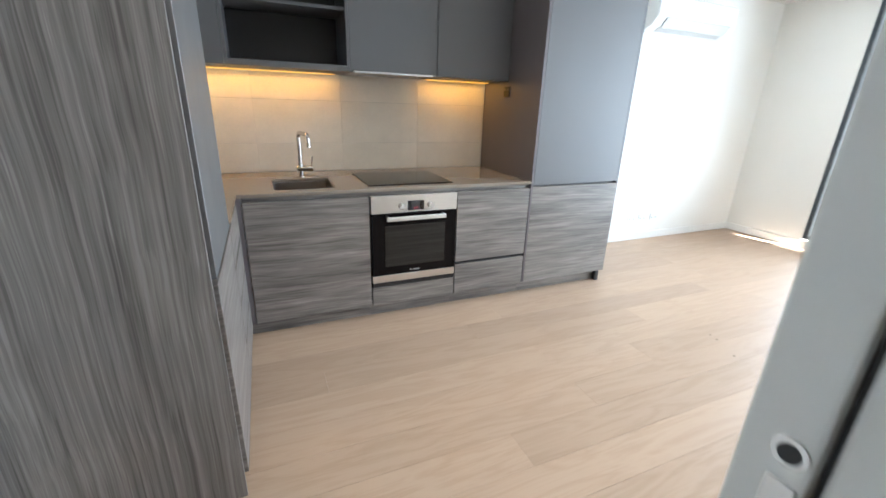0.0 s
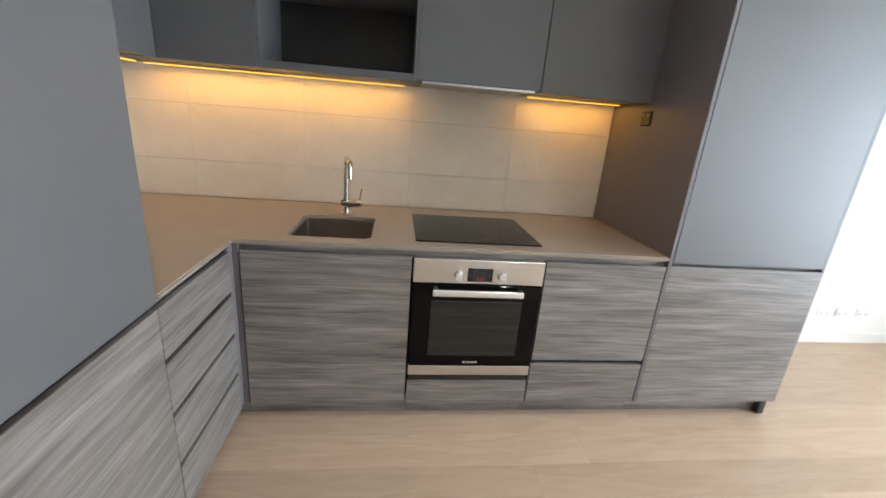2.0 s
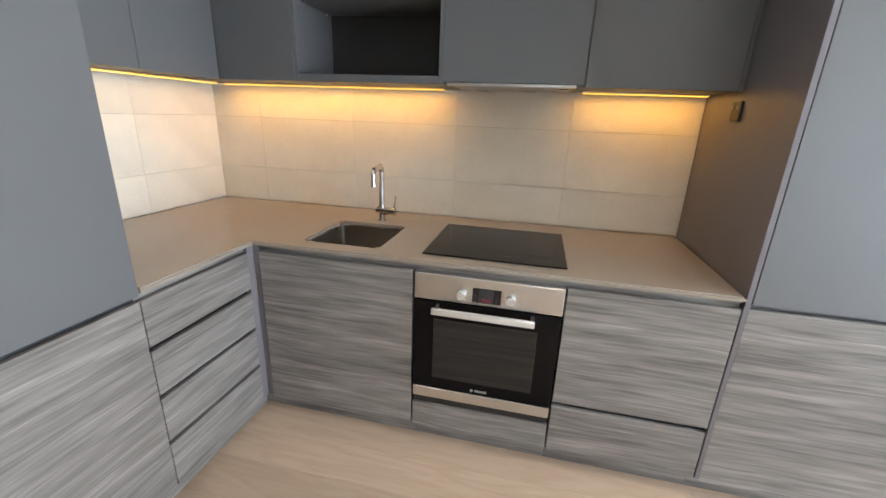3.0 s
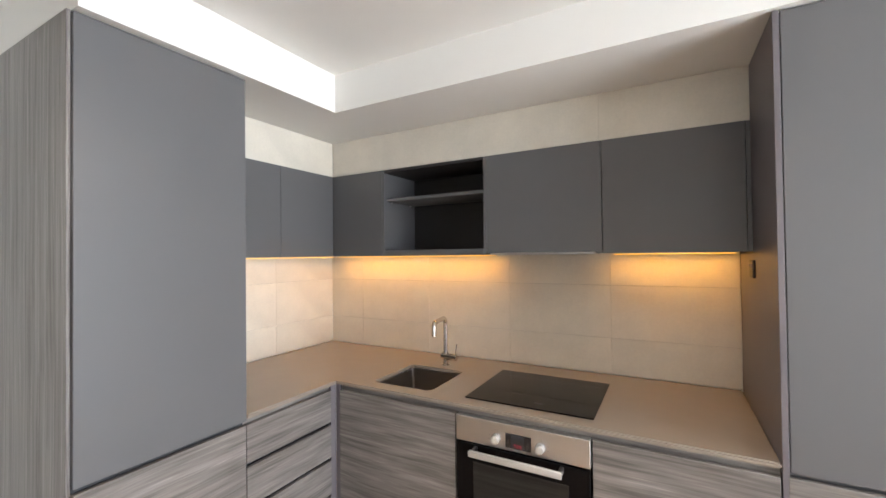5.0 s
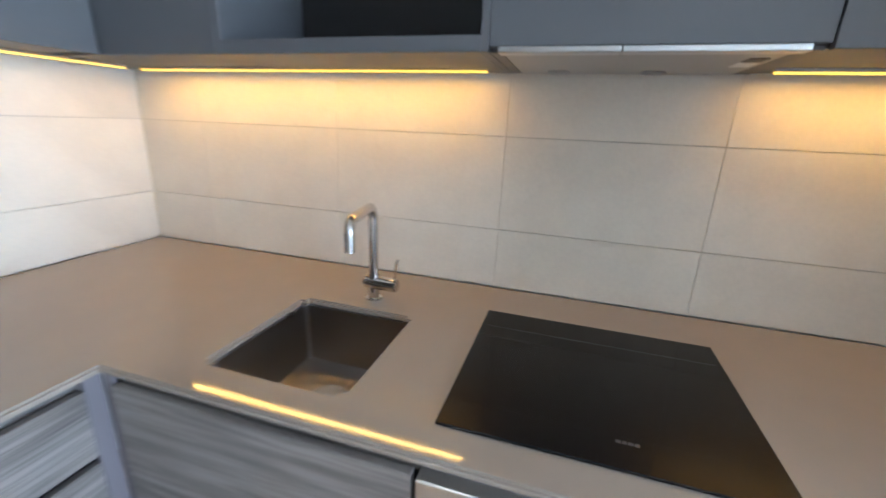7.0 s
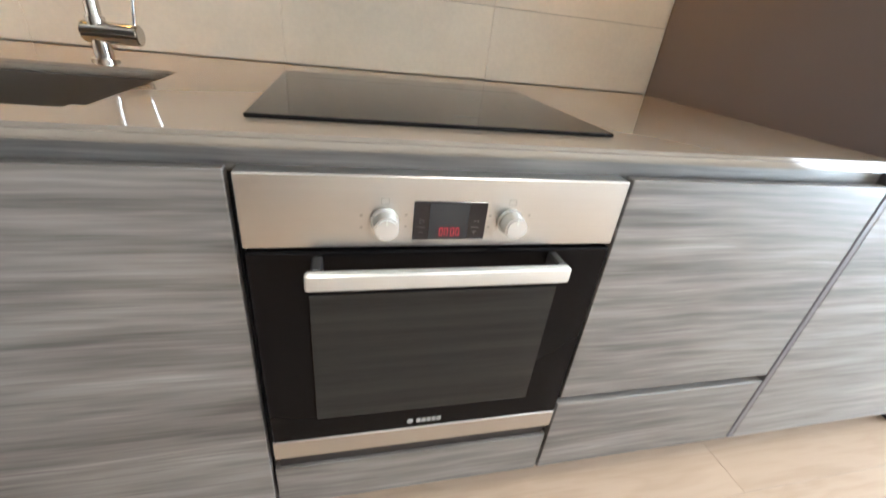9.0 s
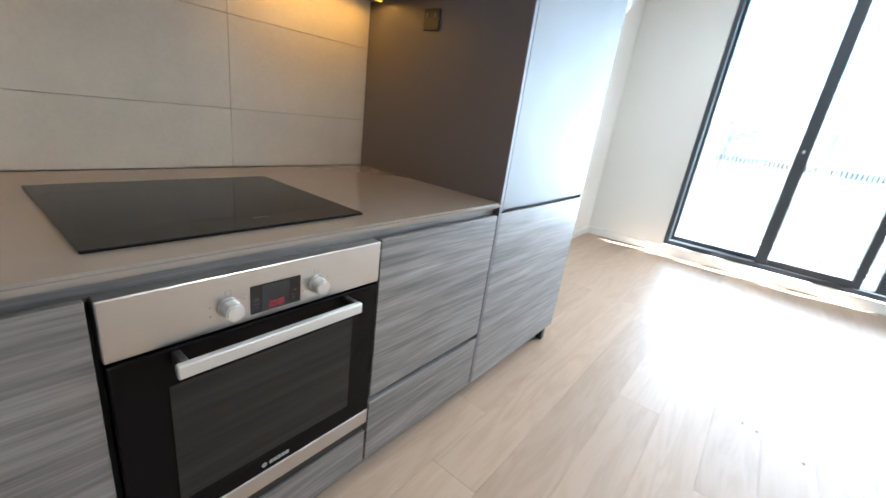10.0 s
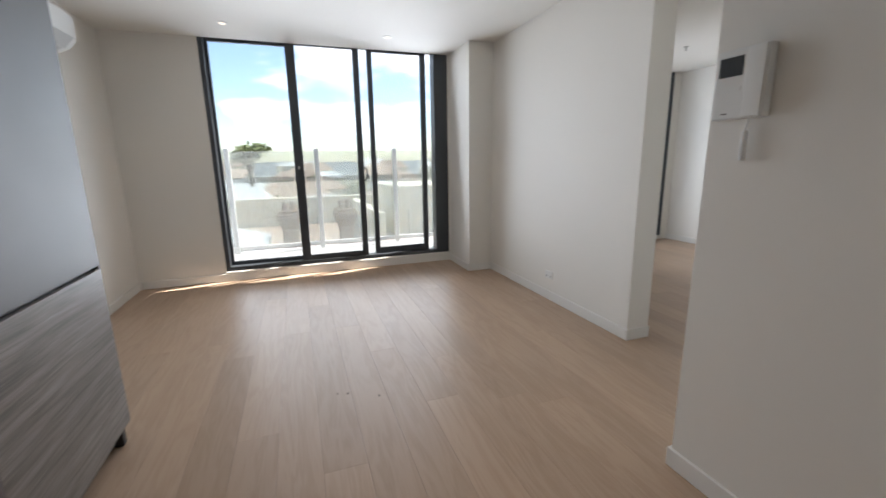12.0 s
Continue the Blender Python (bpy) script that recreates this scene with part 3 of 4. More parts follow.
part("lock_cylinder", bm, M_CHROME, leaf, "polished chrome lock rose", smooth=True)
part("strike_lip", B(XD + 0.002, XD + 0.010, -2.068, -2.056, 1.0, 1.06, bevel=0.002), M_ALU, d1)

# ---- doorway walked through at the start ----
d2 = thing("door_2", (0.83, -3.21, 0), "white doorway frame with a steel strike plate", "doorway", kind="structure")
bm = bmesh.new()
box(bm, 1.245, 1.29, -3.170, -3.128, 0, 2.408, bevel=0.003, seg=2)
box(bm, 1.249, 1.29, -3.285, -3.175, 0, 2.408, bevel=0.003)
part("door_jamb", bm, M_TRIM, d2)
part("door_seal", B(1.256, 1.288, -3.1748, -3.1702, 0, 2.405), M_BLACKPL, d2, "black rubber seal in the rebate")
bm = bmesh.new()
box(bm, 0.38, 0.425, -3.165, -3.118, 0, 2.408, bevel=0.004, seg=2)
box(bm, 0.38, 0.408, -3.285, -3.172, 0, 2.408, bevel=0.003)
part("door_jamb", bm, M_TRIM, d2)
part("door_head", B(0.425, 1.245, -3.285, -3.118, 2.36, 2.408, bevel=0.003), M_TRIM, d2)
part("architrave", B(1.291, 1.35, YD, YD + 0.033, 0, 2.46, bevel=0.004), M_TRIM, d2)
part("architrave", B(0.32, 0.379, YD, YD + 0.033, 0, 2.46, bevel=0.004), M_TRIM, d2)
part("architrave", B(0.38, 1.29, YD, YD + 0.041, 2.409, 2.46, bevel=0.004), M_TRIM, d2)
bm = bmesh.new()
cyl(bm, (1.2455, -3.157, 1.199), (1.2430, -3.157, 1.199), 0.0105, n=28)
part("strike_ring", bm, M_STEEL, d2, smooth=True)
bm = bmesh.new()
cyl(bm, (1.2435, -3.157, 1.199), (1.2425, -3.157, 1.199), 0.0068, n=24)
part("bolt_hole", bm, M_BLACKPL, d2, smooth=True)
part("strike_plate", B(1.2430, 1.246, -3.167, -3.149, 1.09, 1.177, bevel=0.001), M_STEEL, d2, "brushed steel strike plate")
part("latch_hole", B(1.2420, 1.2432, -3.162, -3.153, 1.115, 1.155), M_BLACKPL, d2)

# ---- kitchen: left tall cabinet ----
G1 = "tall kitchen cabinets"
tl = thing("tall_cabinet", (0.4, -1.64, 0), "tall pantry cabinet, charcoal door over grey woodgrain front, upright-grain side", "cabinet", G1)
part("side_panel", B(XD + 0.001, XF - 0.014, -1.944, -1.9325, 0, ZB, bevel=0.0015), M_GRAIN_V, tl, "upright grey woodgrain end panel")
part("carcass", B(XL, XF - 0.024, -1.933, -1.345, 0.1, ZB - 0.002), M_GAP, tl)
part("door", B(XF - 0.02, XF, -1.931, -1.338, 0.873, ZB - 0.006, bevel=0.0015), M_GREY, tl, "matt charcoal laminate door")
part("lower_door", B(XF - 0.02, XF, -1.931, -1.341, 0.1, 0.855, bevel=0.0015), M_GRAIN_H, tl, "grey woodgrain laminate door")
part("handle_rail", B(XF - 0.045, XF - 0.026, -1.931, -1.341, 0.845, 0.873), M_GAP, tl)
part("plinth", B(XF - 0.075, XF - 0.06, -1.933, -1.341, 0, 0.098), M_GRAIN_H, tl)

# left drawer unit
dl = thing("drawer_unit", (0.4, -1.07, 0), "four-drawer base unit in grey woodgrain laminate", "cabinet", "base cabinets")
part("carcass", B(XL, XF - 0.03, -1.339, -0.82, 0.1, 0.845), M_GAP, dl)
for a, b in ((0.1, 0.282), (0.3, 0.478), (0.496, 0.668), (0.686, 0.855)):
    part("drawer_front", B(XF - 0.02, XF, -1.337, -0.832, a, b, bevel=0.0015), M_GRAIN_H, dl)
part("handle_rail", B(XF - 0.045, XF - 0.028, -1.339, -0.82, 0.845, 0.8795), M_GRAIN_H, dl)
part("plinth", B(XF - 0.075, XF - 0.06, -1.341, -0.735, 0, 0.098), M_GRAIN_H, dl)

# corner post and sink cabinet
cf = thing("corner_post", (0.8, -0.81, 0), "dark grey corner filler between the base cabinets", "cabinet", "base cabinets")
bm = bmesh.new()
box(bm, XF - 0.018, XF - 0.004, -0.83, -0.79, 0.1, 0.8795, bevel=0.001)
box(bm, XF - 0.004, 0.812, -0.79, -0.776, 0.1, 0.8795, bevel=0.001)
part("filler", bm, M_GREYD, cf)
sc = thing("sink_cabinet", (1.17, -0.4, 0), "sink base cabinet with a level-grain grey laminate door", "cabinet", "base cabinets")
part("carcass", B(0.815, 0.98, -0.765, 0.0, 0.1, 0.845), M_GAP, sc)
part("carcass_front", B(0.985, 1.527, -0.765, -0.74, 0.1, 0.845), M_GAP, sc)
part("door", B(0.816, 1.527, YF, YF + 0.02, 0.1, 0.852, bevel=0.0015), M_GRAIN_H, sc)
part("handle_rail", B(0.813, 2.72, YF + 0.028, YF + 0.045, 0.84, 0.8795), M_GRAIN_H, sc)
part("plinth", B(0.715, 1.53, -0.73, -0.715, 0, 0.098), M_GRAIN_H, sc)

# oven housing and oven
oh = thing("oven_cabinet", (1.83, -0.4, 0), "oven base cabinet with a shallow grey woodgrain drawer", "cabinet", "base cabinets")
part("carcass", B(1.532, 2.131, -0.72, 0.0, 0.1, 0.838), M_GAP, oh)
part("drawer_front", B(1.535, 2.128, YF, YF + 0.02, 0.1, 0.226, bevel=0.0015), M_GRAIN_H, oh)
part("plinth", B(1.531, 2.131, -0.73, -0.715, 0, 0.098), M_GRAIN_H, oh)
ov = thing("oven", (1.832, -0.76, 0.257), "built-in stainless steel and black glass electric oven", "oven")
part("body", B(1.55, 2.114, -0.762, -0.722, 0.257, 0.84), M_BLACKPL, ov)
cp = part("control_panel", B(1.537, 2.128, YF - 0.004, YF + 0.03, 0.737, 0.850, bevel=0.002), M_STEEL, ov, "brushed stainless control panel")
dr = part("oven_door", B(1.539, 2.127, YF - 0.006, YF + 0.026, 0.314, 0.731, bevel=0.003), M_BLACKGLASS, ov, "black glass drop-down oven door")
# level streaks of tone imitate reflections and the racks behind the glass
M_OVWIN = mat("oven_glass_with_reflections", (0.022, 0.020, 0.018), 0.12, spec=0.28, vary=0.45, vary_scale=5, stretch=(0.25, 1, 9))
part("window", B(1.622, 2.044, YF - 0.0085, YF - 0.0062, 0.372, 0.655, bevel=0.001), M_OVWIN, dr, "smoky oven window with level reflection streaks in its colour")
bm = bmesh.new()
box(bm, 1.622, 2.028, YF - 0.062, YF - 0.045, 0.697, 0.725, bevel=0.006, seg=3)
hb = part("handle", bm, M_KNOB, dr, "satin steel bar handle", smooth=True)
for xx in (1.630, 2.010):
    part("handle_bracket", B(xx, xx + 0.016, YF - 0.047, YF - 0.004, 0.701, 0.7255, bevel=0.003), M_BLACKPL, dr)
part("lower_trim", B(1.537, 2.128, YF - 0.004, YF + 0.02, 0.262, 0.311, bevel=0.002), M_STEEL, ov, "brushed stainless lower strip")
part("vent_slot", B(1.545, 2.12, YF + 0.006, YF + 0.02, 0.2285, 0.2605), M_BLACKPL, ov)
disp = part("display", B(1.777, 1.891, YF - 0.0062, YF - 0.0042, 0.750, 0.813, bevel=0.001), M_SCREEN, cp, "dark glass clock display")
part("display_window", B(1.801, 1.862, YF - 0.0072, YF - 0.0064, 0.752, 0.811), M_LCD, cp)


def printed(name, shapes, y, parent, material):
    """Thin printed marks on the panel, each a flat bar (x0, x1, z0, z1)."""
    bm = bmesh.new()
    for x0, x1, z0, z1 in shapes:
        box(bm, x0, x1, y, y + 0.0004, z0, z1)
    return part(name, bm, material, parent)


for kx in (1.735, 1.931):
    bm = bmesh.new()
    cyl(bm, (kx, YF - 0.004, 0.781), (kx, YF - 0.010, 0.781), 0.0215, n=36, bevel=0.002)
    cyl(bm, (kx, YF - 0.010, 0.781), (kx, YF - 0.036, 0.781), 0.0188, 0.0180, n=36, bevel=0.003)
    part("knob", bm, M_KNOB, cp, "round satin metal knob", smooth=True)
    part("knob_line", B(kx - 0.0008, kx + 0.0008, YF - 0.0366, YF - 0.0358, 0.789, 0.798), M_ACGREY, cp)
    for dx, dz in ((-0.034, 0.009), (-0.034, -0.010), (0.031, 0.010), (0.031, -0.009)):
        printed("dial_mark", [(kx + dx - 0.002, kx + dx + 0.002, 0.781 + dz - 0.0015, 0.781 + dz + 0.0015)], YF - 0.0045, cp, M_FAINT)
    z = 0.812       # the symbol over the knob: a small open square
    printed("dial_symbol", [(kx - 0.006, kx + 0.006, z + 0.0042, z + 0.005), (kx - 0.006, kx + 0.006, z - 0.005, z - 0.0042), (kx - 0.006, kx - 0.0052, z - 0.0042, z + 0.0042), (kx + 0.0052, kx + 0.006, z - 0.0042, z + 0.0042)], YF - 0.0045, cp, M_FAINT)
printed("touch_symbol", [(1.7835, 1.7960, 0.7715, 0.7721), (1.7865, 1.7930, 0.7635, 0.7641), (1.7870, 1.7925, 0.7835, 0.7841), (1.7870, 1.7925, 0.7785, 0.7791), (1.7864, 1.7870, 0.7788, 0.7838), (1.7925, 1.7931, 0.7788, 0.7838)], YF - 0.0066, cp, M_PRINT)
printed("touch_symbol", [(1.8675, 1.8800, 0.7715, 0.7721), (1.8705, 1.8770, 0.7635, 0.7641), (1.8735, 1.8741, 0.7605, 0.7670), (1.8705, 1.8770, 0.7812, 0.7818), (1.8770, 1.8790, 0.7802, 0.7828)], YF - 0.0066, cp, M_PRINT)
# the clock shows 00:00, in bars
for k, dx in enumerate((1.8175, 1.8255, 1.8355, 1.8435)):
    bm = bmesh.new()
    for x0, x1, z0, z1 in ((0.0006, 0.0050, 0.0123, 0.0131), (0.0006, 0.0050, 0.0, 0.0008), (0.0, 0.0008, 0.0008, 0.0061), (0.0048, 0.0056, 0.0008, 0.0061), (0.0, 0.0008, 0.0069, 0.0123), (0.0048, 0.0056, 0.0069, 0.0123)):
        box(bm, dx + x0, dx + x1, YF - 0.0080, YF - 0.0074, 0.758 + z0, 0.758 + z1)
    part("clock_digit", bm, M_DIGIT, cp, "red glowing digit zero")


bm = bmesh.new()        # maker's mark, as plain shapes
cyl(bm, (1.800, YF - 0.0062, 0.336), (1.800, YF - 0.0072, 0.336), 0.0065, n=20)
for k in range(5):
    box(bm, 1.813 + 0.0105 * k, 1.8215 + 0.0105 * k, YF - 0.0072, YF - 0.0062, 0.331, 0.341)
part("maker_mark", bm, M_LOGO, dr)

# drawers beside the oven
db = thing("drawer_unit", (2.43, -0.4, 0), "two-drawer base unit in level-grain grey laminate", "cabinet", "base cabinets")
part("carcass", B(2.134, 2.718, -0.765, 0.0, 0.1, 0.84), M_GAP, db)
part("drawer_front", B(2.136, 2.716, YF, YF + 0.02, 0.347, 0.852, bevel=0.0015), M_GRAIN_H, db)
part("drawer_front", B(2.136, 2.716, YF, YF + 0.02, 0.1, 0.325, bevel=0.0015), M_GRAIN_H, db)
part("handle_groove", B(2.136, 2.716, YF + 0.021, YF + 0.03, 0.315, 0.36), M_BLACKPL, db)
part("plinth", B(2.132, 2.72, -0.73, -0.715, 0, 0.098), M_GRAIN_H, db)

# right tall cabinet
tr = thing("tall_cabinet", (3.14, -0.4, 0), "tall fridge cabinet, charcoal door over grey woodgrain front", "cabinet", G1)
part("side_panel", B(2.721, 2.739, YF, 0.0, 0.102, ZB - 0.001, bevel=0.001), M_GREYD, tr, "dark charcoal side panel")
part("side_panel", B(3.537, 3.555, YF + 0.002, YB - 0.001, 0.102, ZB - 0.001, bevel=0.001), M_GREY, tr)
part("carcass", B(2.741, 3.535, -0.765, 0.0, 0.1, ZB - 0.002), M_GAP, tr)
part("door", B(2.742, 3.534, YF, YF + 0.02, 0.873, ZB - 0.006, bevel=0.0015), M_GREY, tr, "matt charcoal laminate door")
part("lower_door", B(2.736, 3.553, YF - 0.001, YF + 0.019, 0.1, 0.857, bevel=0.0015), M_GRAIN_H, tr, "grey woodgrain laminate door")
part("handle_rail", B(2.742, 3.534, YF + 0.026, YF + 0.04, 0.84, 0.876), M_GREY, tr)
part("plinth", B(2.722, 3.535, -0.73, -0.715, 0, 0.098), M_GRAIN_H, tr)
part("foot", B(3.497, 3.535, -0.775, -0.735, 0.0, 0.099, bevel=0.004), M_BLACKPL, tr, "black levelling foot")

# ---- worktop with the sink cut out ----
SX0, SX1, SY0, SY1 = 0.988, 1.342, -0.706, -0.327
xs = [0.0, XF + 0.006, SX0, SX1, 2.719]
ys = [-1.336, YF - 0.004, SY0, SY1, 0.0]
bm = bmesh.new()
gv = {(i, j): bm.verts.new((x, y, 0.9)) for i, x in enumerate(xs) for j, y in enumerate(ys)}
for i in range(4):
    for j in range(4):
        if (i > 0 and j == 0) or (i == 2 and j == 2):
            continue
        bm.faces.new((gv[i, j], gv[i + 1, j], gv[i + 1, j + 1], gv[i, j + 1]))
for v in [v for v in bm.verts if not v.link_faces]:
    bm.verts.remove(v)
top_faces = bm.faces[:]
r = bmesh.ops.extrude_face_region(bm, geom=top_faces)
bmesh.ops.translate(bm, vec=(0, 0, -0.020), verts=[v for v in r["geom"] if isinstance(v, bmesh.types.BMVert)])
bmesh.ops.recalc_face_normals(bm, faces=bm.faces[:])
hole = [e for e in bm.edges if abs(e.verts[0].co.z - e.verts[1].co.z) > 0.01 and SX0 - 0.01 < e.verts[0].co.x < SX1 + 0.01 and SY0 - 0.01 < e.verts[0].co.y < SY1 + 0.01]
bmesh.ops.bevel(bm, geom=hole, offset=0.018, segments=4, affect="EDGES")
rim = [e for e in bm.edges if len(e.link_faces) == 2 and abs(e.calc_face_angle()) > 1.2 and abs(e.verts[0].co.z - e.verts[1].co.z) < 0.001]
bmesh.ops.bevel(bm, geom=rim, offset=0.006, segments=4, affect="EDGES")
for f in bm.faces:
    f.smooth = abs(f.normal.z) < 0.999 and abs(f.normal.x) < 0.999 and abs(f.normal.y) < 0.999
wt = thing("worktop", (0.6, -0.4, 0.880), "L-shaped polished taupe stone worktop", "worktop")
part("slab", bm, M_TOP, wt)

sk = thing("sink", (1.169, -0.51, 0.70), "small undermount stainless steel sink bowl", "sink")
bm = bmesh.new()


def rounded(x0, x1, y0, y1, z, r, n=5):
    out = []
    for cx, cy, a0 in ((x1 - r, y1 - r, 0), (x0 + r, y1 - r, 90), (x0 + r, y0 + r, 180), (x1 - r, y0 + r, 270)):
        for k in range(n + 1):
            a = radians(a0 + 90 * k / n)
            out.append((cx + r * math.cos(a), cy + r * math.sin(a), z))
    return out


loops = [rounded(SX0 - 0.02, SX1 + 0.02, SY0 - 0.02, SY1 + 0.02, 0.8795, 0.03), rounded(SX0 + 0.002, SX1 - 0.002, SY0 + 0.002, SY1 - 0.002, 0.8795, 0.02),
         rounded(SX0 + 0.004, SX1 - 0.004, SY0 + 0.004, SY1 - 0.004, 0.86, 0.016), rounded(SX0 + 0.007, SX1 - 0.007, SY0 + 0.007, SY1 - 0.007, 0.708, 0.016),
         rounded(SX0 + 0.010, SX1 - 0.010, SY0 + 0.010, SY1 - 0.010, 0.700, 0.016), rounded(SX0 + 0.018, SX1 - 0.018, SY0 + 0.018, SY1 - 0.018, 0.696, 0.016),
         rounded(SX0 + 0.13, SX1 - 0.13, SY0 + 0.14, SY1 - 0.14, 0.692, 0.035)]
rings = [[bm.verts.new(p) for p in lp] for lp in loops]
for a, b in zip(rings, rings[1:]):
    for k in range(len(a)):
        bm.faces.new((a[k], a[(k + 1) % len(a)], b[(k + 1) % len(a)], b[k]))
bm.faces.new(rings[-1])
bowl = part("bowl", bm, M_SINK, sk, smooth=True)
bm = bmesh.new()
cyl(bm, (1.155, -0.475, 0.690), (1.155, -0.475, 0.6955), 0.047, n=32, bevel=0.002)
cyl(bm, (1.155, -0.475, 0.6955), (1.155, -0.475, 0.700), 0.026, n=24, bevel=0.0015)
part("drain", bm, M_KNOB, bowl, "chrome basket waste", smooth=True)

tp = thing("tap", (1.182, -0.245, 0.9), "chrome gooseneck mixer tap with a side lever", "tap")
bm = bmesh.new()
cyl(bm, (1.182, -0.245, 0.9), (1.182, -0.245, 0.905), 0.026, n=32, bevel=0.0015)
cyl(bm, (1.182, -0.245, 0.905), (1.182, -0.245, 0.985), 0.0175, n=28, bevel=0.001)
part("base", bm, M_CHROME, tp, smooth=True)
pts = [(1.182, -0.245, 0.985), (1.182, -0.245, 1.160)]
dirx, diry = 0.19, -0.98
for k in range(1, 9):
    a = radians(90 * k / 8)
    s_ = 0.036 * (1 - math.cos(a))
    pts.append((1.182 + dirx * s_, -0.245 + diry * s_, 1.160 + 0.036 * math.sin(a)))
for k in range(0, 9):
    a = radians(90 * k / 8)
    s_ = 0.185 + 0.03 * math.sin(a)
    pts.append((1.182 + dirx * s_, -0.245 + diry * s_, 1.196 - 0.03 * (1 - math.cos(a))))
pts.append((1.182 + dirx * 0.215, -0.245 + diry * 0.215, 1.118))
part("spout", tube(bmesh.new(), pts, 0.0135, n=18), M_CHROME, tp, smooth=True)
bm = bmesh.new()
cyl(bm, (1.156, -0.245, 0.955), (1.262, -0.250, 0.955), 0.021, n=28, bevel=0.003)
lvb = part("lever_body", bm, M_CHROME, tp, smooth=True)
part("lever", tube(bmesh.new(), [(1.252, -0.249, 0.97), (1.256, -0.249, 0.995), (1.264, -0.25, 1.04)], 0.0035, n=10), M_CHROME, lvb, "thin chrome lever", smooth=True)

hob = thing("cooktop", (1.836, -0.461, 0.9), "frameless black ceramic glass cooktop", "cooktop")
part("glass", B(1.543, 2.131, -0.717, -0.205, 0.9005, 0.907, bevel=0.002), M_HOB, hob)
bm = bmesh.new()
box(bm, 1.56, 2.115, -0.303, -0.3015, 0.907, 0.9072)
part("printed_line", bm, M_HOBPRINT, hob)
bm = bmesh.new()
for k in range(4):
    box(bm, 1.862 + 0.0105 * k, 1.8705 + 0.0105 * k, -0.655, -0.647, 0.907, 0.9072)
part("maker_mark", bm, M_HOBPRINT, hob)

# ---- wall cabinets ----
UZ0, UZ1, UD = 1.59, 2.138, 0.378
GW = "wall cabinets"
ul = thing("wall_cabinet", (0.19, -0.86, UZ0), "two-door charcoal wall cabinet", "wall cabinet", GW)
part("carcass", B(0.002, UD - 0.022, -1.339, -0.40, UZ0, UZ1), M_GREY, ul)
part("door", B(UD - 0.02, UD, -1.338, -0.8165, UZ0 - 0.004, UZ1 - 0.002, bevel=0.0012), M_GREY, ul)
part("door", B(UD - 0.02, UD, -0.8135, -0.38, UZ0 - 0.004, UZ1 - 0.002, bevel=0.0012), M_GREY, ul)
uc = thing("wall_cabinet", (0.4, -0.19, UZ0), "blank charcoal corner wall cabinet", "wall cabinet", GW)
part("carcass", B(0.002, 0.798, -UD + 0.022, -0.002, UZ0, UZ1), M_GREY, uc)
part("front_panel", B(UD + 0.001, 0.798, -UD, -UD + 0.02, UZ0 - 0.004, UZ1 - 0.002, bevel=0.0012), M_GREY, uc)
un = thing("open_shelf_unit", (1.16, -0.19, UZ0), "open charcoal wall unit with one shelf", "shelf", GW)
part("side_panel", B(0.8, 0.818, -UD, -0.002, UZ0 - 0.004, UZ1 - 0.002, bevel=0.0012), M_GREY, un)
part("side_panel", B(1.507, 1.525, -UD, -0.002, UZ0 - 0.004, UZ1 - 0.002, bevel=0.0012), M_GREY, un)
part("bottom_panel", B(0.8185, 1.5065, -UD, -0.002, UZ0 - 0.004, UZ0 + 0.03, bevel=0.0012), M_GREY, un)
# top and back are coloured darker to hold the niche's shade
part("top_panel", B(0.8185, 1.5065, -UD, -0.002, UZ1 - 0.02, UZ1 - 0.002, bevel=0.0012), M_NICHESHADE, un)
part("back_panel", B(0.8185, 1.5065, -0.02, -0.002, UZ0 + 0.031, UZ1 - 0.021), M_NICHESHADE, un)
part("shelf", B(0.8195, 1.5055, -UD + 0.03, -0.021, 1.936, 1.954, bevel=0.0012), M_GREY, un)
for yy in (-0.30, -0.08):
    part("shelf_pin", B(0.818, 0.828, yy - 0.004, yy + 0.004, 1.926, 1.936, bevel=0.001), M_ALU, un)
ud = thing("wall_cabinet", (1.83, -0.19, UZ0), "single charcoal wall cabinet over the range hood", "wall cabinet", GW)
part("carcass", B(1.526, 2.129, -UD + 0.022, -0.002, UZ0 + 0.03, UZ1), M_GREY, ud)
part("bottom_panel", B(1.526, 1.551, -UD + 0.023, -0.002, UZ0 - 0.003, UZ0 + 0.029), M_GREY, ud)
part("bottom_panel", B(2.093, 2.129, -UD + 0.023, -0.002, UZ0 - 0.003, UZ0 + 0.029), M_GREY, ud)
part("door", B(1.527, 2.129, -UD, -UD + 0.02, UZ0 + 0.006, UZ1 - 0.002, bevel=0.0012), M_GREY, ud)
ue = thing("wall_cabinet", (2.43, -0.19, UZ0), "single charcoal wall cabinet", "wall cabinet", GW)
part("carcass", B(2.131, 2.719, -UD + 0.022, -0.002, UZ0, UZ1), M_GREY, ue)
part("door", B(2.133, 2.70, -UD, -UD + 0.02, UZ0 - 0.004, UZ1 - 0.002, bevel=0.0012), M_GREY, ue)
part("filler", B(2.703, 2.719, -UD + 0.006, -UD + 0.02, UZ0 - 0.004, UZ1 - 0.002), M_GREY, ue)

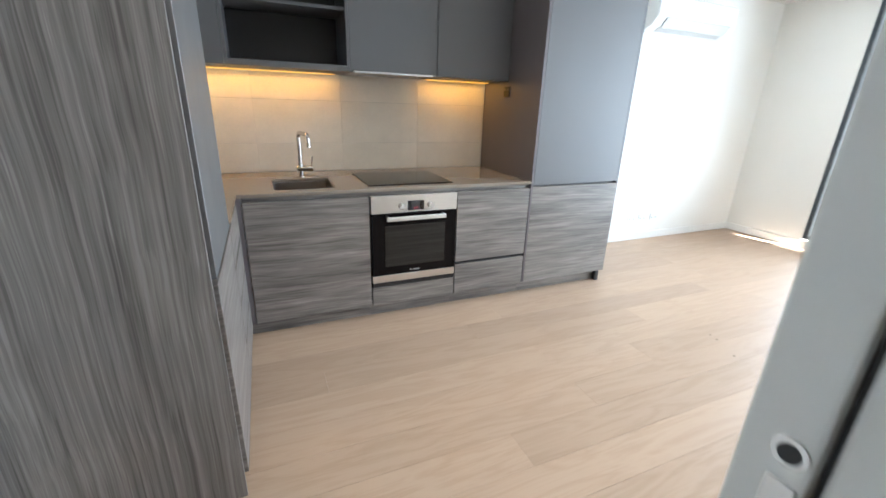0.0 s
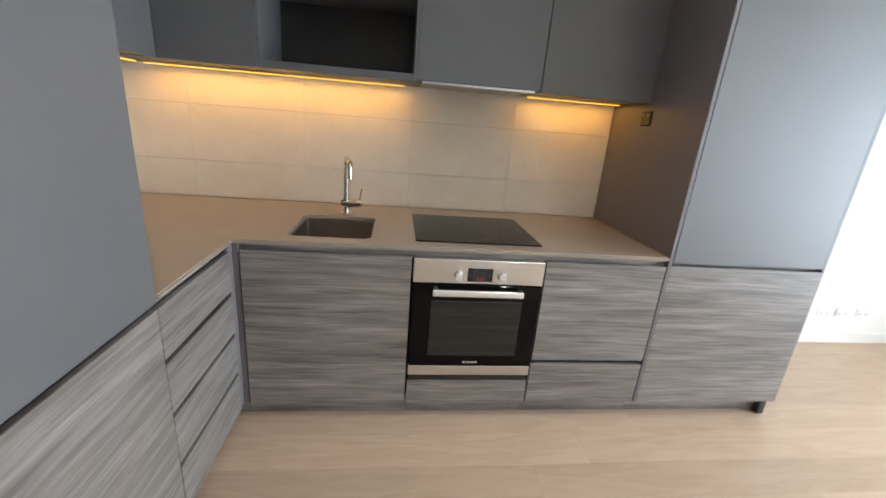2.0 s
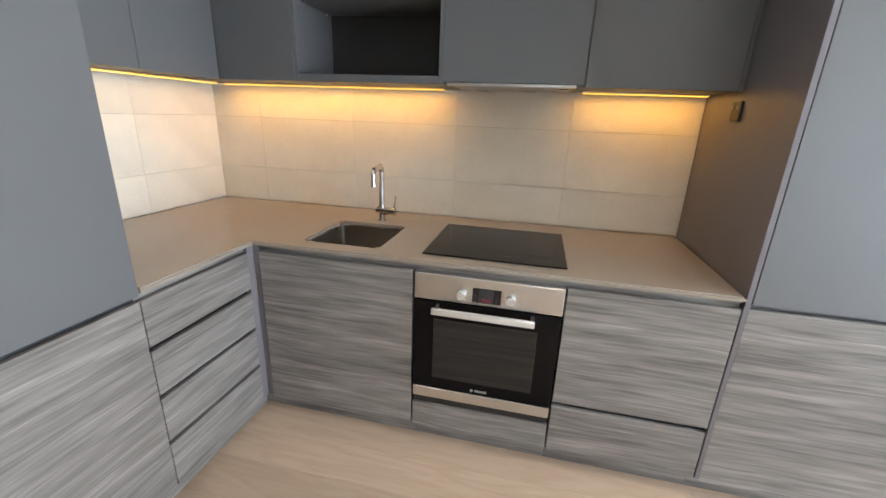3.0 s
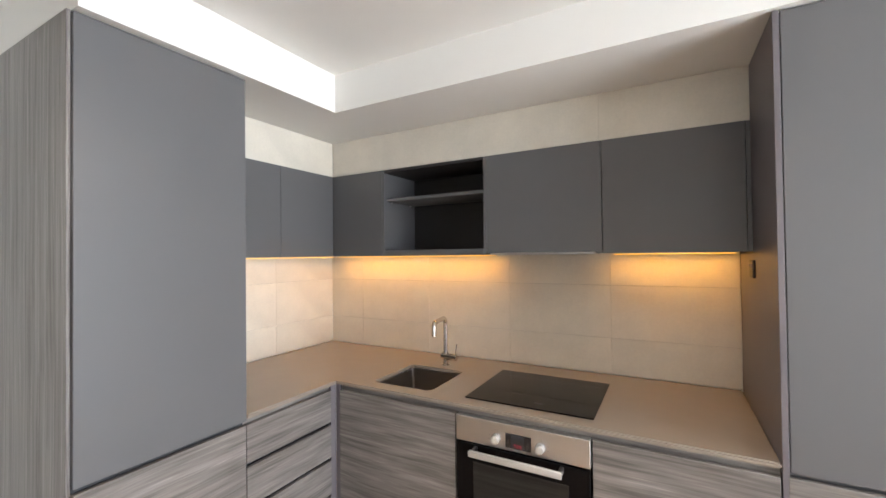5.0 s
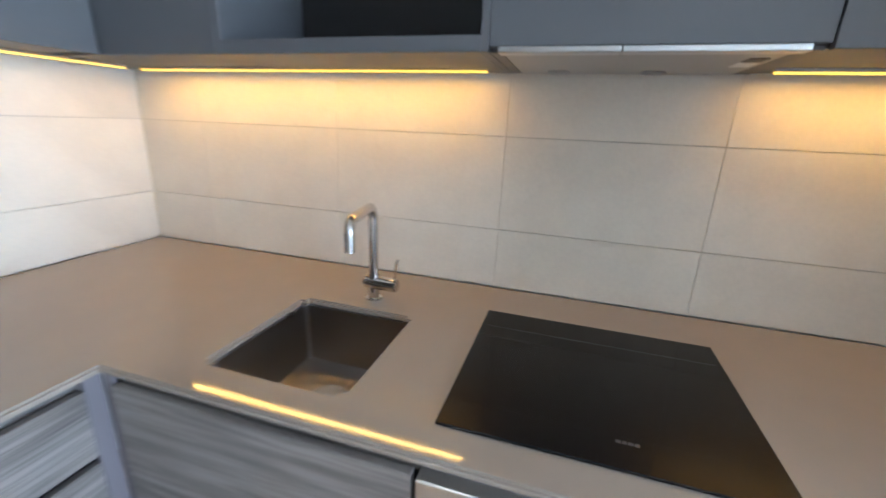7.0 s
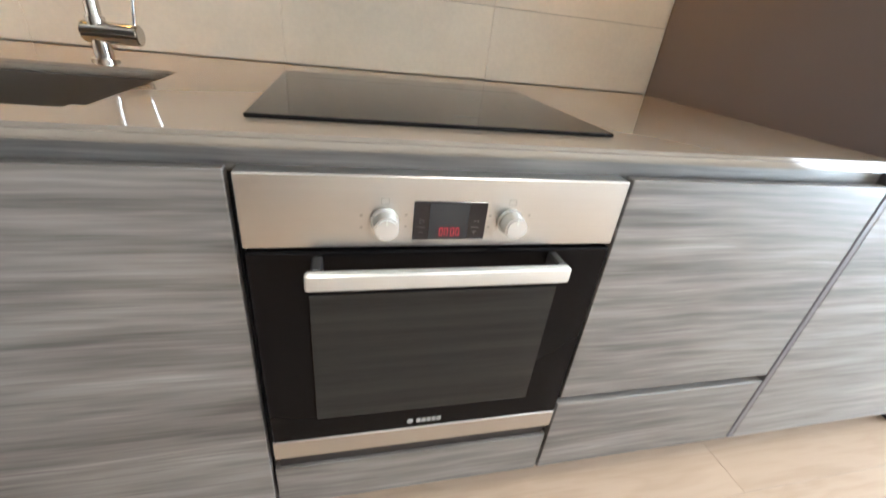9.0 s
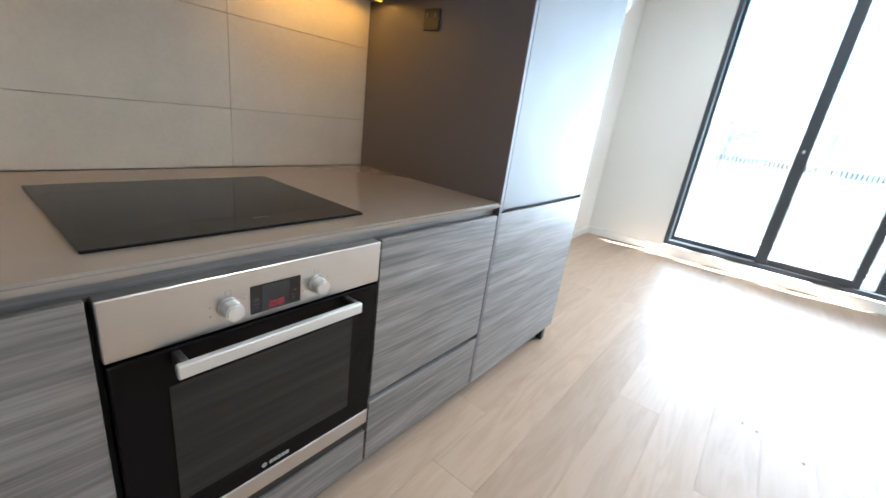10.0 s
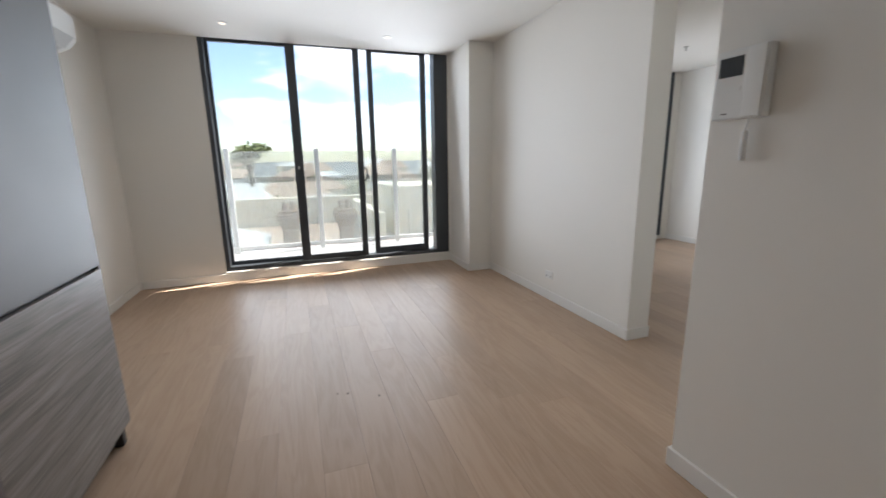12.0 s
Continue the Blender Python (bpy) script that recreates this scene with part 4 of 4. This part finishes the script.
rh = thing("range_hood", (1.83, -0.2, 1.575), "slide-out range hood under the wall cabinet", "range hood")
hoodb = part("body", B(1.552, 2.092, -0.355, -0.004, 1.586, 1.618, bevel=0.002), M_HOOD, rh)
part("front_lip", B(1.548, 1.790, -0.392, -0.357, 1.581, 1.5935, bevel=0.002), M_LIP, rh, "bright steel front lip")
part("front_lip", B(1.7915, 2.098, -0.392, -0.357, 1.581, 1.5935, bevel=0.002), M_LIP, rh, "bright steel front lip")
part("filter_panel", B(1.562, 2.082, -0.345, -0.10, 1.5835, 1.5858, bevel=0.001), M_HOOD, hoodb, "plain grey metal filter panel")
part("switch", B(2.035, 2.07, -0.30, -0.25, 1.5815, 1.5834, bevel=0.0008), M_BLACKPL, hoodb)
part("rating_sticker", B(2.035, 2.075, -0.235, -0.17, 1.5826, 1.5834), M_WHITEPL, hoodb, "small white sticker")
for xx in (1.66, 1.90):
    bm = bmesh.new()
    cyl(bm, (xx, -0.055, 1.5858), (xx, -0.055, 1.581), 0.030, n=24, bevel=0.001)
    part("hood_lamp", bm, M_ACGREY, hoodb, smooth=True)


def led(x0, x1, y0, y1, label):
    s = thing("led_strip", ((x0 + x1) / 2, (y0 + y1) / 2, 1.586), label, "light strip", "under-cabinet lights")
    part("profile", B(x0, x1, y0, y1, 1.5815, 1.5895, bevel=0.001), M_ALU, s)
    part("diffuser", B(x0 + 0.002, x1 - 0.002, y0 + 0.002, y1 - 0.002, 1.5775, 1.5813), M_LED, s, "glowing amber diffuser")


led(0.150, 0.168, -1.32, -0.15, "glowing amber LED strip under the wall cabinets")
led(0.175, 1.47, -0.108, -0.090, "glowing amber LED strip under the wall cabinets")
led(2.15, 2.695, -0.108, -0.090, "short glowing amber LED strip under a wall cabinet")

po = thing("power_outlet", (2.716, -0.365, 1.51), "small black double power outlet on the charcoal side panel", "outlet")
part("plate", B(2.711, 2.7205, -0.405, -0.325, 1.475, 1.55, bevel=0.003), M_BLACKPL, po)
for yy in (-0.385, -0.345):
    part("switch", B(2.708, 2.711, yy - 0.006, yy + 0.006, 1.52, 1.535, bevel=0.001), M_PRINT, po)

# ---- living room fittings ----
ac = thing("air_conditioner", (4.84, YB, 2.112), "white split-system air conditioner high on the wall", "air conditioner")
bm = bmesh.new()
prof = [(YB, 2.125), (YB - 0.10, 2.112), (YB - 0.19, 2.150), (YB - 0.235, 2.205), (YB - 0.235, 2.366), (YB - 0.215, 2.393), (YB, 2.393)]
va = [bm.verts.new((4.30, y, z)) for y, z in prof]
vb = [bm.verts.new((5.36, y, z)) for y, z in prof]
bm.faces.new(va)
bm.faces.new(vb[::-1])
for k in range(len(prof)):
    bm.faces.new((va[k], va[(k + 1) % len(prof)], vb[(k + 1) % len(prof)], vb[k]))
bmesh.ops.bevel(bm, geom=bm.edges[:], offset=0.004, segments=2, affect="EDGES")
part("body", bm, M_ACWHITE, ac, smooth=True)
part("front_panel", B(4.315, 5.345, YB - 0.243, YB - 0.2355, 2.210, 2.372, bevel=0.003), M_ACWHITE, ac)
bm = box(bmesh.new(), 4.42, 5.28, -0.05, 0.05, -0.004, 0.004, bevel=0.002)
bmesh.ops.rotate(bm, cent=(0, 0, 0), matrix=Matrix.Rotation(radians(-50), 3, "X"), verts=bm.verts[:])
bmesh.ops.translate(bm, vec=(0, YB - 0.219, 2.176), verts=bm.verts[:])
part("louvre", bm, M_ACGREY, ac)
bm = box(bmesh.new(), 4.42, 5.28, -0.03, 0.03, -0.003, 0.003)
bmesh.ops.rotate(bm, cent=(0, 0, 0), matrix=Matrix.Rotation(radians(-24), 3, "X"), verts=bm.verts[:])
bmesh.ops.translate(bm, vec=(0, YB - 0.145, 2.128), verts=bm.verts[:])
part("outlet_slot", bm, M_ACGREY, ac)
part("intake_grille", B(4.36, 5.36, YB - 0.2, YB - 0.03, 2.394, 2.399, bevel=0.001), M_ACGREY, ac)


def outlet(name, x, y, z, ny, label):
    o = thing(name, (x, y, z), label, "outlet", "white wall outlets")
    part("plate", B(x - 0.057, x + 0.057, y, y + ny * 0.009, z - 0.036, z + 0.036, bevel=0.003), M_WHITEPL, o)
    for dx in (-0.028, 0.028):
        part("switch", B(x + dx - 0.006, x + dx + 0.006, y + ny * 0.0095, y + ny * 0.0125, z + 0.010, z + 0.024, bevel=0.001), M_WHITEPL, o)
        part("socket", B(x + dx - 0.009, x + dx + 0.009, y + ny * 0.0092, y + ny * 0.0098, z - 0.022, z - 0.004), M_ACGREY, o)


outlet("power_outlet", 5.06, YB, 0.262, -1, "white double power outlet low on the wall")
outlet("power_outlet", 4.88, YB, 0.262, -1, "white double power outlet low on the wall")
outlet("data_outlet", 4.72, YB, 0.262, -1, "white data outlet low on the wall")
outlet("power_outlet", 4.56, YR, 0.24, 1, "white double power outlet low on the wall")


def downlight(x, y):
    o = thing("downlight", (x, y, ZC), "small round recessed ceiling downlight, three of the five added as fill", "ceiling light", "ceiling downlights")
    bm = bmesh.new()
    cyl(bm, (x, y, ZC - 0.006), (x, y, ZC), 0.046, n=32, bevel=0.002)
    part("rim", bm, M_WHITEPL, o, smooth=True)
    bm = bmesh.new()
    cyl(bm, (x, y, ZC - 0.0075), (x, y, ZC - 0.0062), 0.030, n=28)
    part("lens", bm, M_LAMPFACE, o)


# fittings for the known pair and for the three added fill lamps
for dx, dy in DOWNLIGHTS_AND_FILL:
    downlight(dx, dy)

ic = thing("intercom", (2.383, YS, 1.5341), "white wall intercom with a small grey screen and handset", "intercom")
part("body", B(2.306, 2.475, YS, YS + 0.036, 1.4216, 1.6418, bevel=0.005, seg=2), M_WHITEPL, ic)
part("screen", B(2.381, 2.461, YS + 0.0362, YS + 0.0376, 1.5575, 1.6184, bevel=0.001), M_LCD, ic, "grey display screen")
part("handset", B(2.309, 2.366, YS + 0.0362, YS + 0.046, 1.4254, 1.6381, bevel=0.004, seg=3), M_WHITEPL, ic, "white handset", smooth=True)
bm = bmesh.new()
cyl(bm, (2.390, YS + 0.036, 1.5200), (2.390, YS + 0.039, 1.5200), 0.009, n=20, bevel=0.001)
part("button", bm, M_WHITEPL, ic, smooth=True)
part("maker_mark", B(2.420, 2.439, YS + 0.0362, YS + 0.0366, 1.4376, 1.4422), M_PRINT, ic)
part("cord", tube(bmesh.new(), [(2.350, YS + 0.03, 1.4272), (2.350, YS + 0.028, 1.4076), (2.359, YS + 0.022, 1.3935), (2.362, YS + 0.02, 1.3795)], 0.003, n=10), M_WHITEPL, ic, smooth=True)
part("cord_end", B(2.355, 2.370, YS + 0.010, YS + 0.026, 1.2858, 1.3823, bevel=0.004, seg=2), M_WHITEPL, ic, "white plastic tag hanging from the cord")

bd = thing("sprinkler", (5.3, -6.1, ZC), "small ceiling sprinkler head", "sprinkler")
bm = bmesh.new()
cyl(bm, (5.3, -6.1, ZC - 0.008), (5.3, -6.1, ZC), 0.03, n=20, bevel=0.002)
cyl(bm, (5.3, -6.1, ZC - 0.045), (5.3, -6.1, ZC - 0.008), 0.008, n=12)
cyl(bm, (5.3, -6.1, ZC - 0.048), (5.3, -6.1, ZC - 0.045), 0.018, n=16)
part("head", bm, M_ALU, bd, smooth=True)

# splinters lying on the boards
rc = random.Random(3)
for cx, cy, turn in ((3.592, -1.770, 0.4), (3.576, -1.826, 1.1), (3.490, -1.992, 0.1)):
    ch = thing("wood_splinter", (cx, cy, 0), "tiny dark wood splinter on the floor", "debris", "splinters on the floor")
    bm = bmesh.new()
    rim = [(cx + 0.014 * math.cos(turn + a) * rc.uniform(0.6, 1.0) * (1 if k % 2 else 0.8), cy + 0.006 * math.sin(turn + a) * rc.uniform(0.6, 1.0)) for k, a in enumerate([2 * math.pi * j / 7 for j in range(7)])]
    lo = [bm.verts.new((px, py, 0.0002)) for px, py in rim]
    hi = [bm.verts.new((px, py, 0.0022)) for px, py in rim]
    bm.faces.new(lo[::-1])
    bm.faces.new(hi)
    for k in range(7):
        bm.faces.new((lo[k], lo[(k + 1) % 7], hi[(k + 1) % 7], hi[k]))
    part("flake", bm, M_BARK, ch)

# ---- balcony and town ----
structure("balcony_floor", B(6.64, 7.85, -9.0, 1.5, -0.2, 0.06), M_CONC, "pale concrete balcony floor", "balcony")
bl = thing("balustrade", (7.7, -2.0, 0.06), "glass balcony balustrade with white posts", "balustrade")
post_y = [0.45, -0.78, -1.95, -3.1, -4.25, -5.4, -6.55, -7.7]
for y in post_y:
    pp = part("post", B(7.685, 7.745, y - 0.033, y + 0.033, 0.06, 1.515, bevel=0.004), M_POST, bl)
for a, b in zip(post_y, post_y[1:]):
    p = part("glass_panel", B(7.71, 7.72, b + 0.034, a - 0.034, 0.16, 1.48), M_BALGLASS, bl, "lightly tinted glass panel with a milky haze mixed in")
    p.visible_shadow = False
    part("bottom_rail", B(7.695, 7.735, b + 0.034, a - 0.034, 0.10, 0.158, bevel=0.003), M_POST, bl)
    bm = bmesh.new()
    k = b + 0.05
    while k < a - 0.05:
        box(bm, 7.7065, 7.7095, k, k + 0.019, 1.05, 1.125)
        k += 0.042
    part("safety_band", bm, M_BAND, bl, "band of frosted safety stripes", kind="stuff")

structure("ground", B(7.9, 1800, -1500, 1500, -9.2, -9.0), M_GROUND, "hazy suburban ground reaching the horizon", "ground")


def chimney(x, y, w, z0, z1):
    c = thing("chimney", (x, y, z0), "old rendered brick chimney with a flared crown", "chimney", "roof chimneys")
    bm = bmesh.new()
    box(bm, x - w, x + w, y - w, y + w, z0, z1 - 0.62, bevel=0.02)
    v = [bm.verts.new((x + sx * k * w, y + sy * k * w, z)) for k, z in ((1.0, z1 - 0.62), (1.55, z1 - 0.35)) for sx, sy in ((-1, -1), (1, -1), (1, 1), (-1, 1))]
    for k in range(4):
        bm.faces.new((v[k], v[(k + 1) % 4], v[4 + (k + 1) % 4], v[4 + k]))
    bm.faces.new(v[:4])
    bm.faces.new(v[4:])
    part("stack", bm, M_TERRA, c)
    bm = bmesh.new()
    box(bm, x - w * 1.6, x + w * 1.6, y - w * 1.6, y + w * 1.6, z1 - 0.35, z1 - 0.22, bevel=0.02)
    box(bm, x - w * 1.3, x + w * 1.3, y - w * 1.3, y + w * 1.3, z1 - 0.22, z1 - 0.15, bevel=0.01)
    part("crown", bm, M_TERRA, c)
    for k in (-0.5, 0.5):
        bm = bmesh.new()
        cyl(bm, (x, y + k * w, z1 - 0.15), (x, y + k * w, z1 + 0.06), w * 0.42, w * 0.34, n=16)
        part("chimney_pot", bm, M_TERRA, c, smooth=True)


nb = thing("neighbour_building", (14, -2, -9), "cream rendered building with stepped parapets and brown roofs", "building")
part("wall", B(10.2, 17.0, -9.0, 6.0, -9.0, -0.9, bevel=0.02), M_RENDER, nb)
part("parapet", B(10.2, 10.45, -9.0, 6.0, -0.899, -0.72, bevel=0.02), M_RENDER, nb)
part("roof", B(10.46, 16.74, -8.9, 5.9, -0.899, -0.82), M_ROOFRED, nb)
part("parapet", B(16.75, 17.0, -9.0, 6.0, -0.899, 0.15, bevel=0.02), M_RENDER, nb)
part("dividing_wall", B(11.2, 15.8, 0.55, 0.8, -0.82, -0.05, bevel=0.02), M_RENDER, nb)
part("dividing_wall", B(11.8, 16.5, -3.75, -3.5, -0.82, 0.05, bevel=0.02), M_RENDER, nb)
part("stair_box", B(13.4, 16.2, -7.2, -4.3, -0.82, 0.62, bevel=0.02), M_RENDER, nb)
bm = bmesh.new()
v = [bm.verts.new(p) for p in ((10.9, -0.9, -0.5), (13.0, -0.9, -0.5), (13.0, 0.5, -0.15), (10.9, 0.5, -0.15), (10.9, -0.9, -0.81), (13.0, -0.9, -0.81), (13.0, 0.5, -0.81), (10.9, 0.5, -0.81))]
for f in ((0, 1, 2, 3), (0, 1, 5, 4), (1, 2, 6, 5), (2, 3, 7, 6), (3, 0, 4, 7), (4, 5, 6, 7)):
    bm.faces.new([v[k] for k in f])
part("lean_to_roof", bm, M_ROOFMETAL, nb, "pale sloping metal roof")
chimney(12.3, -1.42, 0.19, -0.82, 0.32)
chimney(12.3, -2.78, 0.18, -0.82, 0.30)
tall_stack = thing("vent_pipe", (12.6, -4.6, -0.82), "thin metal vent pipe on the roof", "pipe")
bm = bmesh.new()
cyl(bm, (12.6, -4.6, -0.82), (12.6, -4.6, -0.1), 0.05, n=12)
cyl(bm, (12.6, -4.6, -0.1), (12.6, -4.6, 0.0), 0.09, n=12)
part("pipe", bm, M_ALU, tall_stack, smooth=True)


def house(x, y, w, d, h, ridge, roofmat, label):
    o = thing("house", (x, y, -9), label, "house", "far houses")
    part("wall", B(x - d, x + d, y - w, y + w, -9, h), M_RENDER, o)
    bm = bmesh.new()
    e = 0.35
    v = [bm.verts.new(p) for p in ((x - d - e, y - w - e, h), (x + d + e, y - w - e, h), (x + d + e, y + w + e, h), (x - d - e, y + w + e, h), (x, y - w * 0.55, h + ridge), (x, y + w * 0.55, h + ridge))]
    for f in ((0, 1, 4), (1, 2, 5, 4), (2, 3, 5), (3, 0, 4, 5), (3, 2, 1, 0)):
        bm.faces.new([v[k] for k in f])
    part("roof", bm, roofmat, o)
    for k in (-0.5, 0.0, 0.5):
        part("window", B(x - d - 0.03, x - d + 0.05, y + k * w - 0.5, y + k * w + 0.5, h - 1.9, h - 0.7), M_FRAME, o)


rnd = random.Random(7)
for i in range(110):
    x = 30 + 11 * (i // 11) + rnd.uniform(-4, 4)
    y = (i % 11 - 5) * (4 + 0.13 * x) - 4 + rnd.uniform(-3, 3)
    h = -5.0 + 0.047 * x + rnd.uniform(-0.6, 0.6)
    house(x, y, rnd.uniform(2.6, 4.5), rnd.uniform(2.6, 4), h, rnd.uniform(0.9, 1.8), rnd.choice((M_ROOFMETAL, M_ROOFRED, M_ROOFRED, M_TERRA)), "low suburban house with a hipped roof")


def tree(x, y, z0, height, spread, seed, count, label, low=0.66):
    r = random.Random(seed)
    o = thing("tree", (x, y, z0), label, "tree", "town trees")
    bm = bmesh.new()
    cyl(bm, (x, y, z0), (x, y, z0 + height * (low - 0.06)), 0.035 * height, 0.016 * height, n=10)
    tips = []
    for k in range(9):
        a = 2 * math.pi * k / 9 + r.uniform(-0.3, 0.3)
        s = spread * r.uniform(0.4, 0.85)
        base = z0 + height * r.uniform(low - 0.26, low - 0.06)
        tip = (x + s * math.cos(a), y + s * math.sin(a), z0 + height * r.uniform(low, 0.5 * low + 0.59))
        cyl(bm, (x, y, base), tip, 0.011 * height, 0.004 * height, n=6)
        tips.append(tip)
    part("trunk", bm, M_BARK, o)
    vs, fs = [], []
    for _ in range(count):
        t = r.choice(tips)
        c = Vector(t) + Vector((r.gauss(0, 1), r.gauss(0, 1), r.gauss(0, 0.6))) * spread * 0.2
        d = Vector((r.uniform(-1, 1), r.uniform(-1, 1), r.uniform(-0.6, 0.6))).normalized() * 0.035 * height
        e = d.orthogonal().normalized() * 0.018 * height
        n0 = len(vs)
        vs += [c - d, c + e, c + d, c - e]
        fs.append((n0, n0 + 1, n0 + 2, n0 + 3))
    me = bpy.data.meshes.new("crown")
    me.from_pydata([v - Vector((x, y, z0)) for v in vs], [], fs)
    me.materials.append(M_LEAF)
    ob = new("crown", me)
    ob.parent = o


tree(58, 3.6, -9.0, 12.0, 1.9, 3, 700, "tall grey-green tree standing above the far roofs", low=0.90)
for i in range(44):
    x = 30 + 8 * (i // 7) + rnd.uniform(-3, 3)
    tree(x, (i % 7 - 3) * (8 + 0.2 * x) - 4 + rnd.uniform(-5, 5), -9.0, 5.2 + 0.06 * x + rnd.uniform(-1, 1), rnd.uniform(2.6, 4.2), 20 + i, 420, "broad dark green suburban tree")

bm = bmesh.new()        # far wooded rise
N = 90
prev = None
for i in range(N + 1):
    a = radians(-75 + 150 * i / N)
    rr = 420
    top = 6 + 7 * noise.noise((i * 0.13, 0.4, 2.0)) + 2.5 * noise.noise((i * 0.7, 1.4, 5.0))
    cur = (bm.verts.new((rr * math.cos(a), rr * math.sin(a), -9)), bm.verts.new((rr * 1.08 * math.cos(a), rr * 1.08 * math.sin(a), top * 0.45)), bm.verts.new((rr * 1.3 * math.cos(a), rr * 1.3 * math.sin(a), top * 0.5 - 2)))
    if prev:
        bm.faces.new((prev[0], cur[0], cur[1], prev[1]))
        bm.faces.new((prev[1], cur[1], cur[2], prev[2]))
    prev = cur
structure("backdrop", bm, M_FAR, "wooded rise along the horizon with haze in its colour", "backdrop")

# ---- wall tiles over the worktop ----
rt = random.Random(11)
spl = structure("splashback_north", B(0.0, 2.72, 0.006, YB, 0.9, 1.605), M_GROUT, "tile bed with thin grout joints", "splashback")
spw = structure("splashback_west", B(XL, -0.006, -1.34, 0.006, 0.9, 1.605), M_GROUT, "tile bed with thin grout joints", "splashback")
ROWS_Z = [(0.9025, 1.1040), (1.1060, 1.4030), (1.4050, 1.60)]
CUTS = [0.0, 0.32, 0.92, 1.52, 2.12, 2.72]
J = 0.0005
TILE_MESH = {}


def tile(parent, w, h, at, west):
    key = (round(w, 3), round(h, 3), west)
    if key not in TILE_MESH:
        bm = bmesh.new()
        if west:
            box(bm, 0, 0.0075, -w / 2, w / 2, -h / 2, h / 2, bevel=0.0006)
        else:
            box(bm, -w / 2, w / 2, -0.0075, 0, -h / 2, h / 2, bevel=0.0006)
        TILE_MESH[key] = mesh_of("tile", bm, M_TILE)
    ob = new("tile", TILE_MESH[key])
    ob.parent = parent
    ob.location = at


for z0, z1 in ROWS_Z:
    for a, b in zip(CUTS, CUTS[1:]):
        tile(spl, b - a - 2 * J, z1 - z0, ((a + b) / 2, 0.0065 + rt.uniform(-0.0002, 0.0002), (z0 + z1) / 2), False)
    for a, b in ((-0.55, 0.0), (-1.15, -0.55), (-1.34, -1.15)):
        tile(spw, b - a - 2 * J, z1 - z0, (-0.0065, (a + b) / 2, (z0 + z1) / 2), True)

for a, b in ((0.361, 2.12), (2.12, 2.72)):
    tile(infill, b - a - 0.0006, 0.2335, ((a + b) / 2, -0.3525, 2.2565), False)
for a, b in ((-1.34, -0.361),):
    tile(infill, b - a - 0.0006, 0.2335, (0.3525, (a + b) / 2, 2.2565), True)

# ---- oak boards ----
floor = structure("floor", B(-0.1, 6.43, -7.4, 0.02, -0.0139, -0.0125), M_UNDER, "pale oak engineered board floor", "floor")
W, LEN = 0.19, 2.2
BOARD_MESH = {}
rb = random.Random(5)


def board(x0, x1, y0, y1):
    key = (round(x1 - x0, 2), round(y1 - y0, 3))
    if key not in BOARD_MESH:
        bm = box(bmesh.new(), -(x1 - x0) / 2 + 0.0003, (x1 - x0) / 2 - 0.0003, -(y1 - y0) / 2 + 0.0003, (y1 - y0) / 2 - 0.0003, -0.012, 0.0, bevel=0.0005)
        BOARD_MESH[key] = mesh_of("plank", bm, M_OAK)
    ob = new("plank", BOARD_MESH[key])
    ob.parent = floor
    ob.location = ((x0 + x1) / 2, (y0 + y1) / 2, 0)


y = 0.02
while y > -7.37:
    ylo = max(y - (0.155 if y > 0 else W), -7.37)
    x = -0.1 - rb.uniform(0, 18) // 1 * 0.12
    while x < 6.43:
        a, b = max(x, -0.1), min(x + LEN, 6.43)
        if b - a > 0.02 and not (b <= 2.5 and ylo < -5.4):
            board(a, b, ylo, y)
        x += LEN
    y = ylo
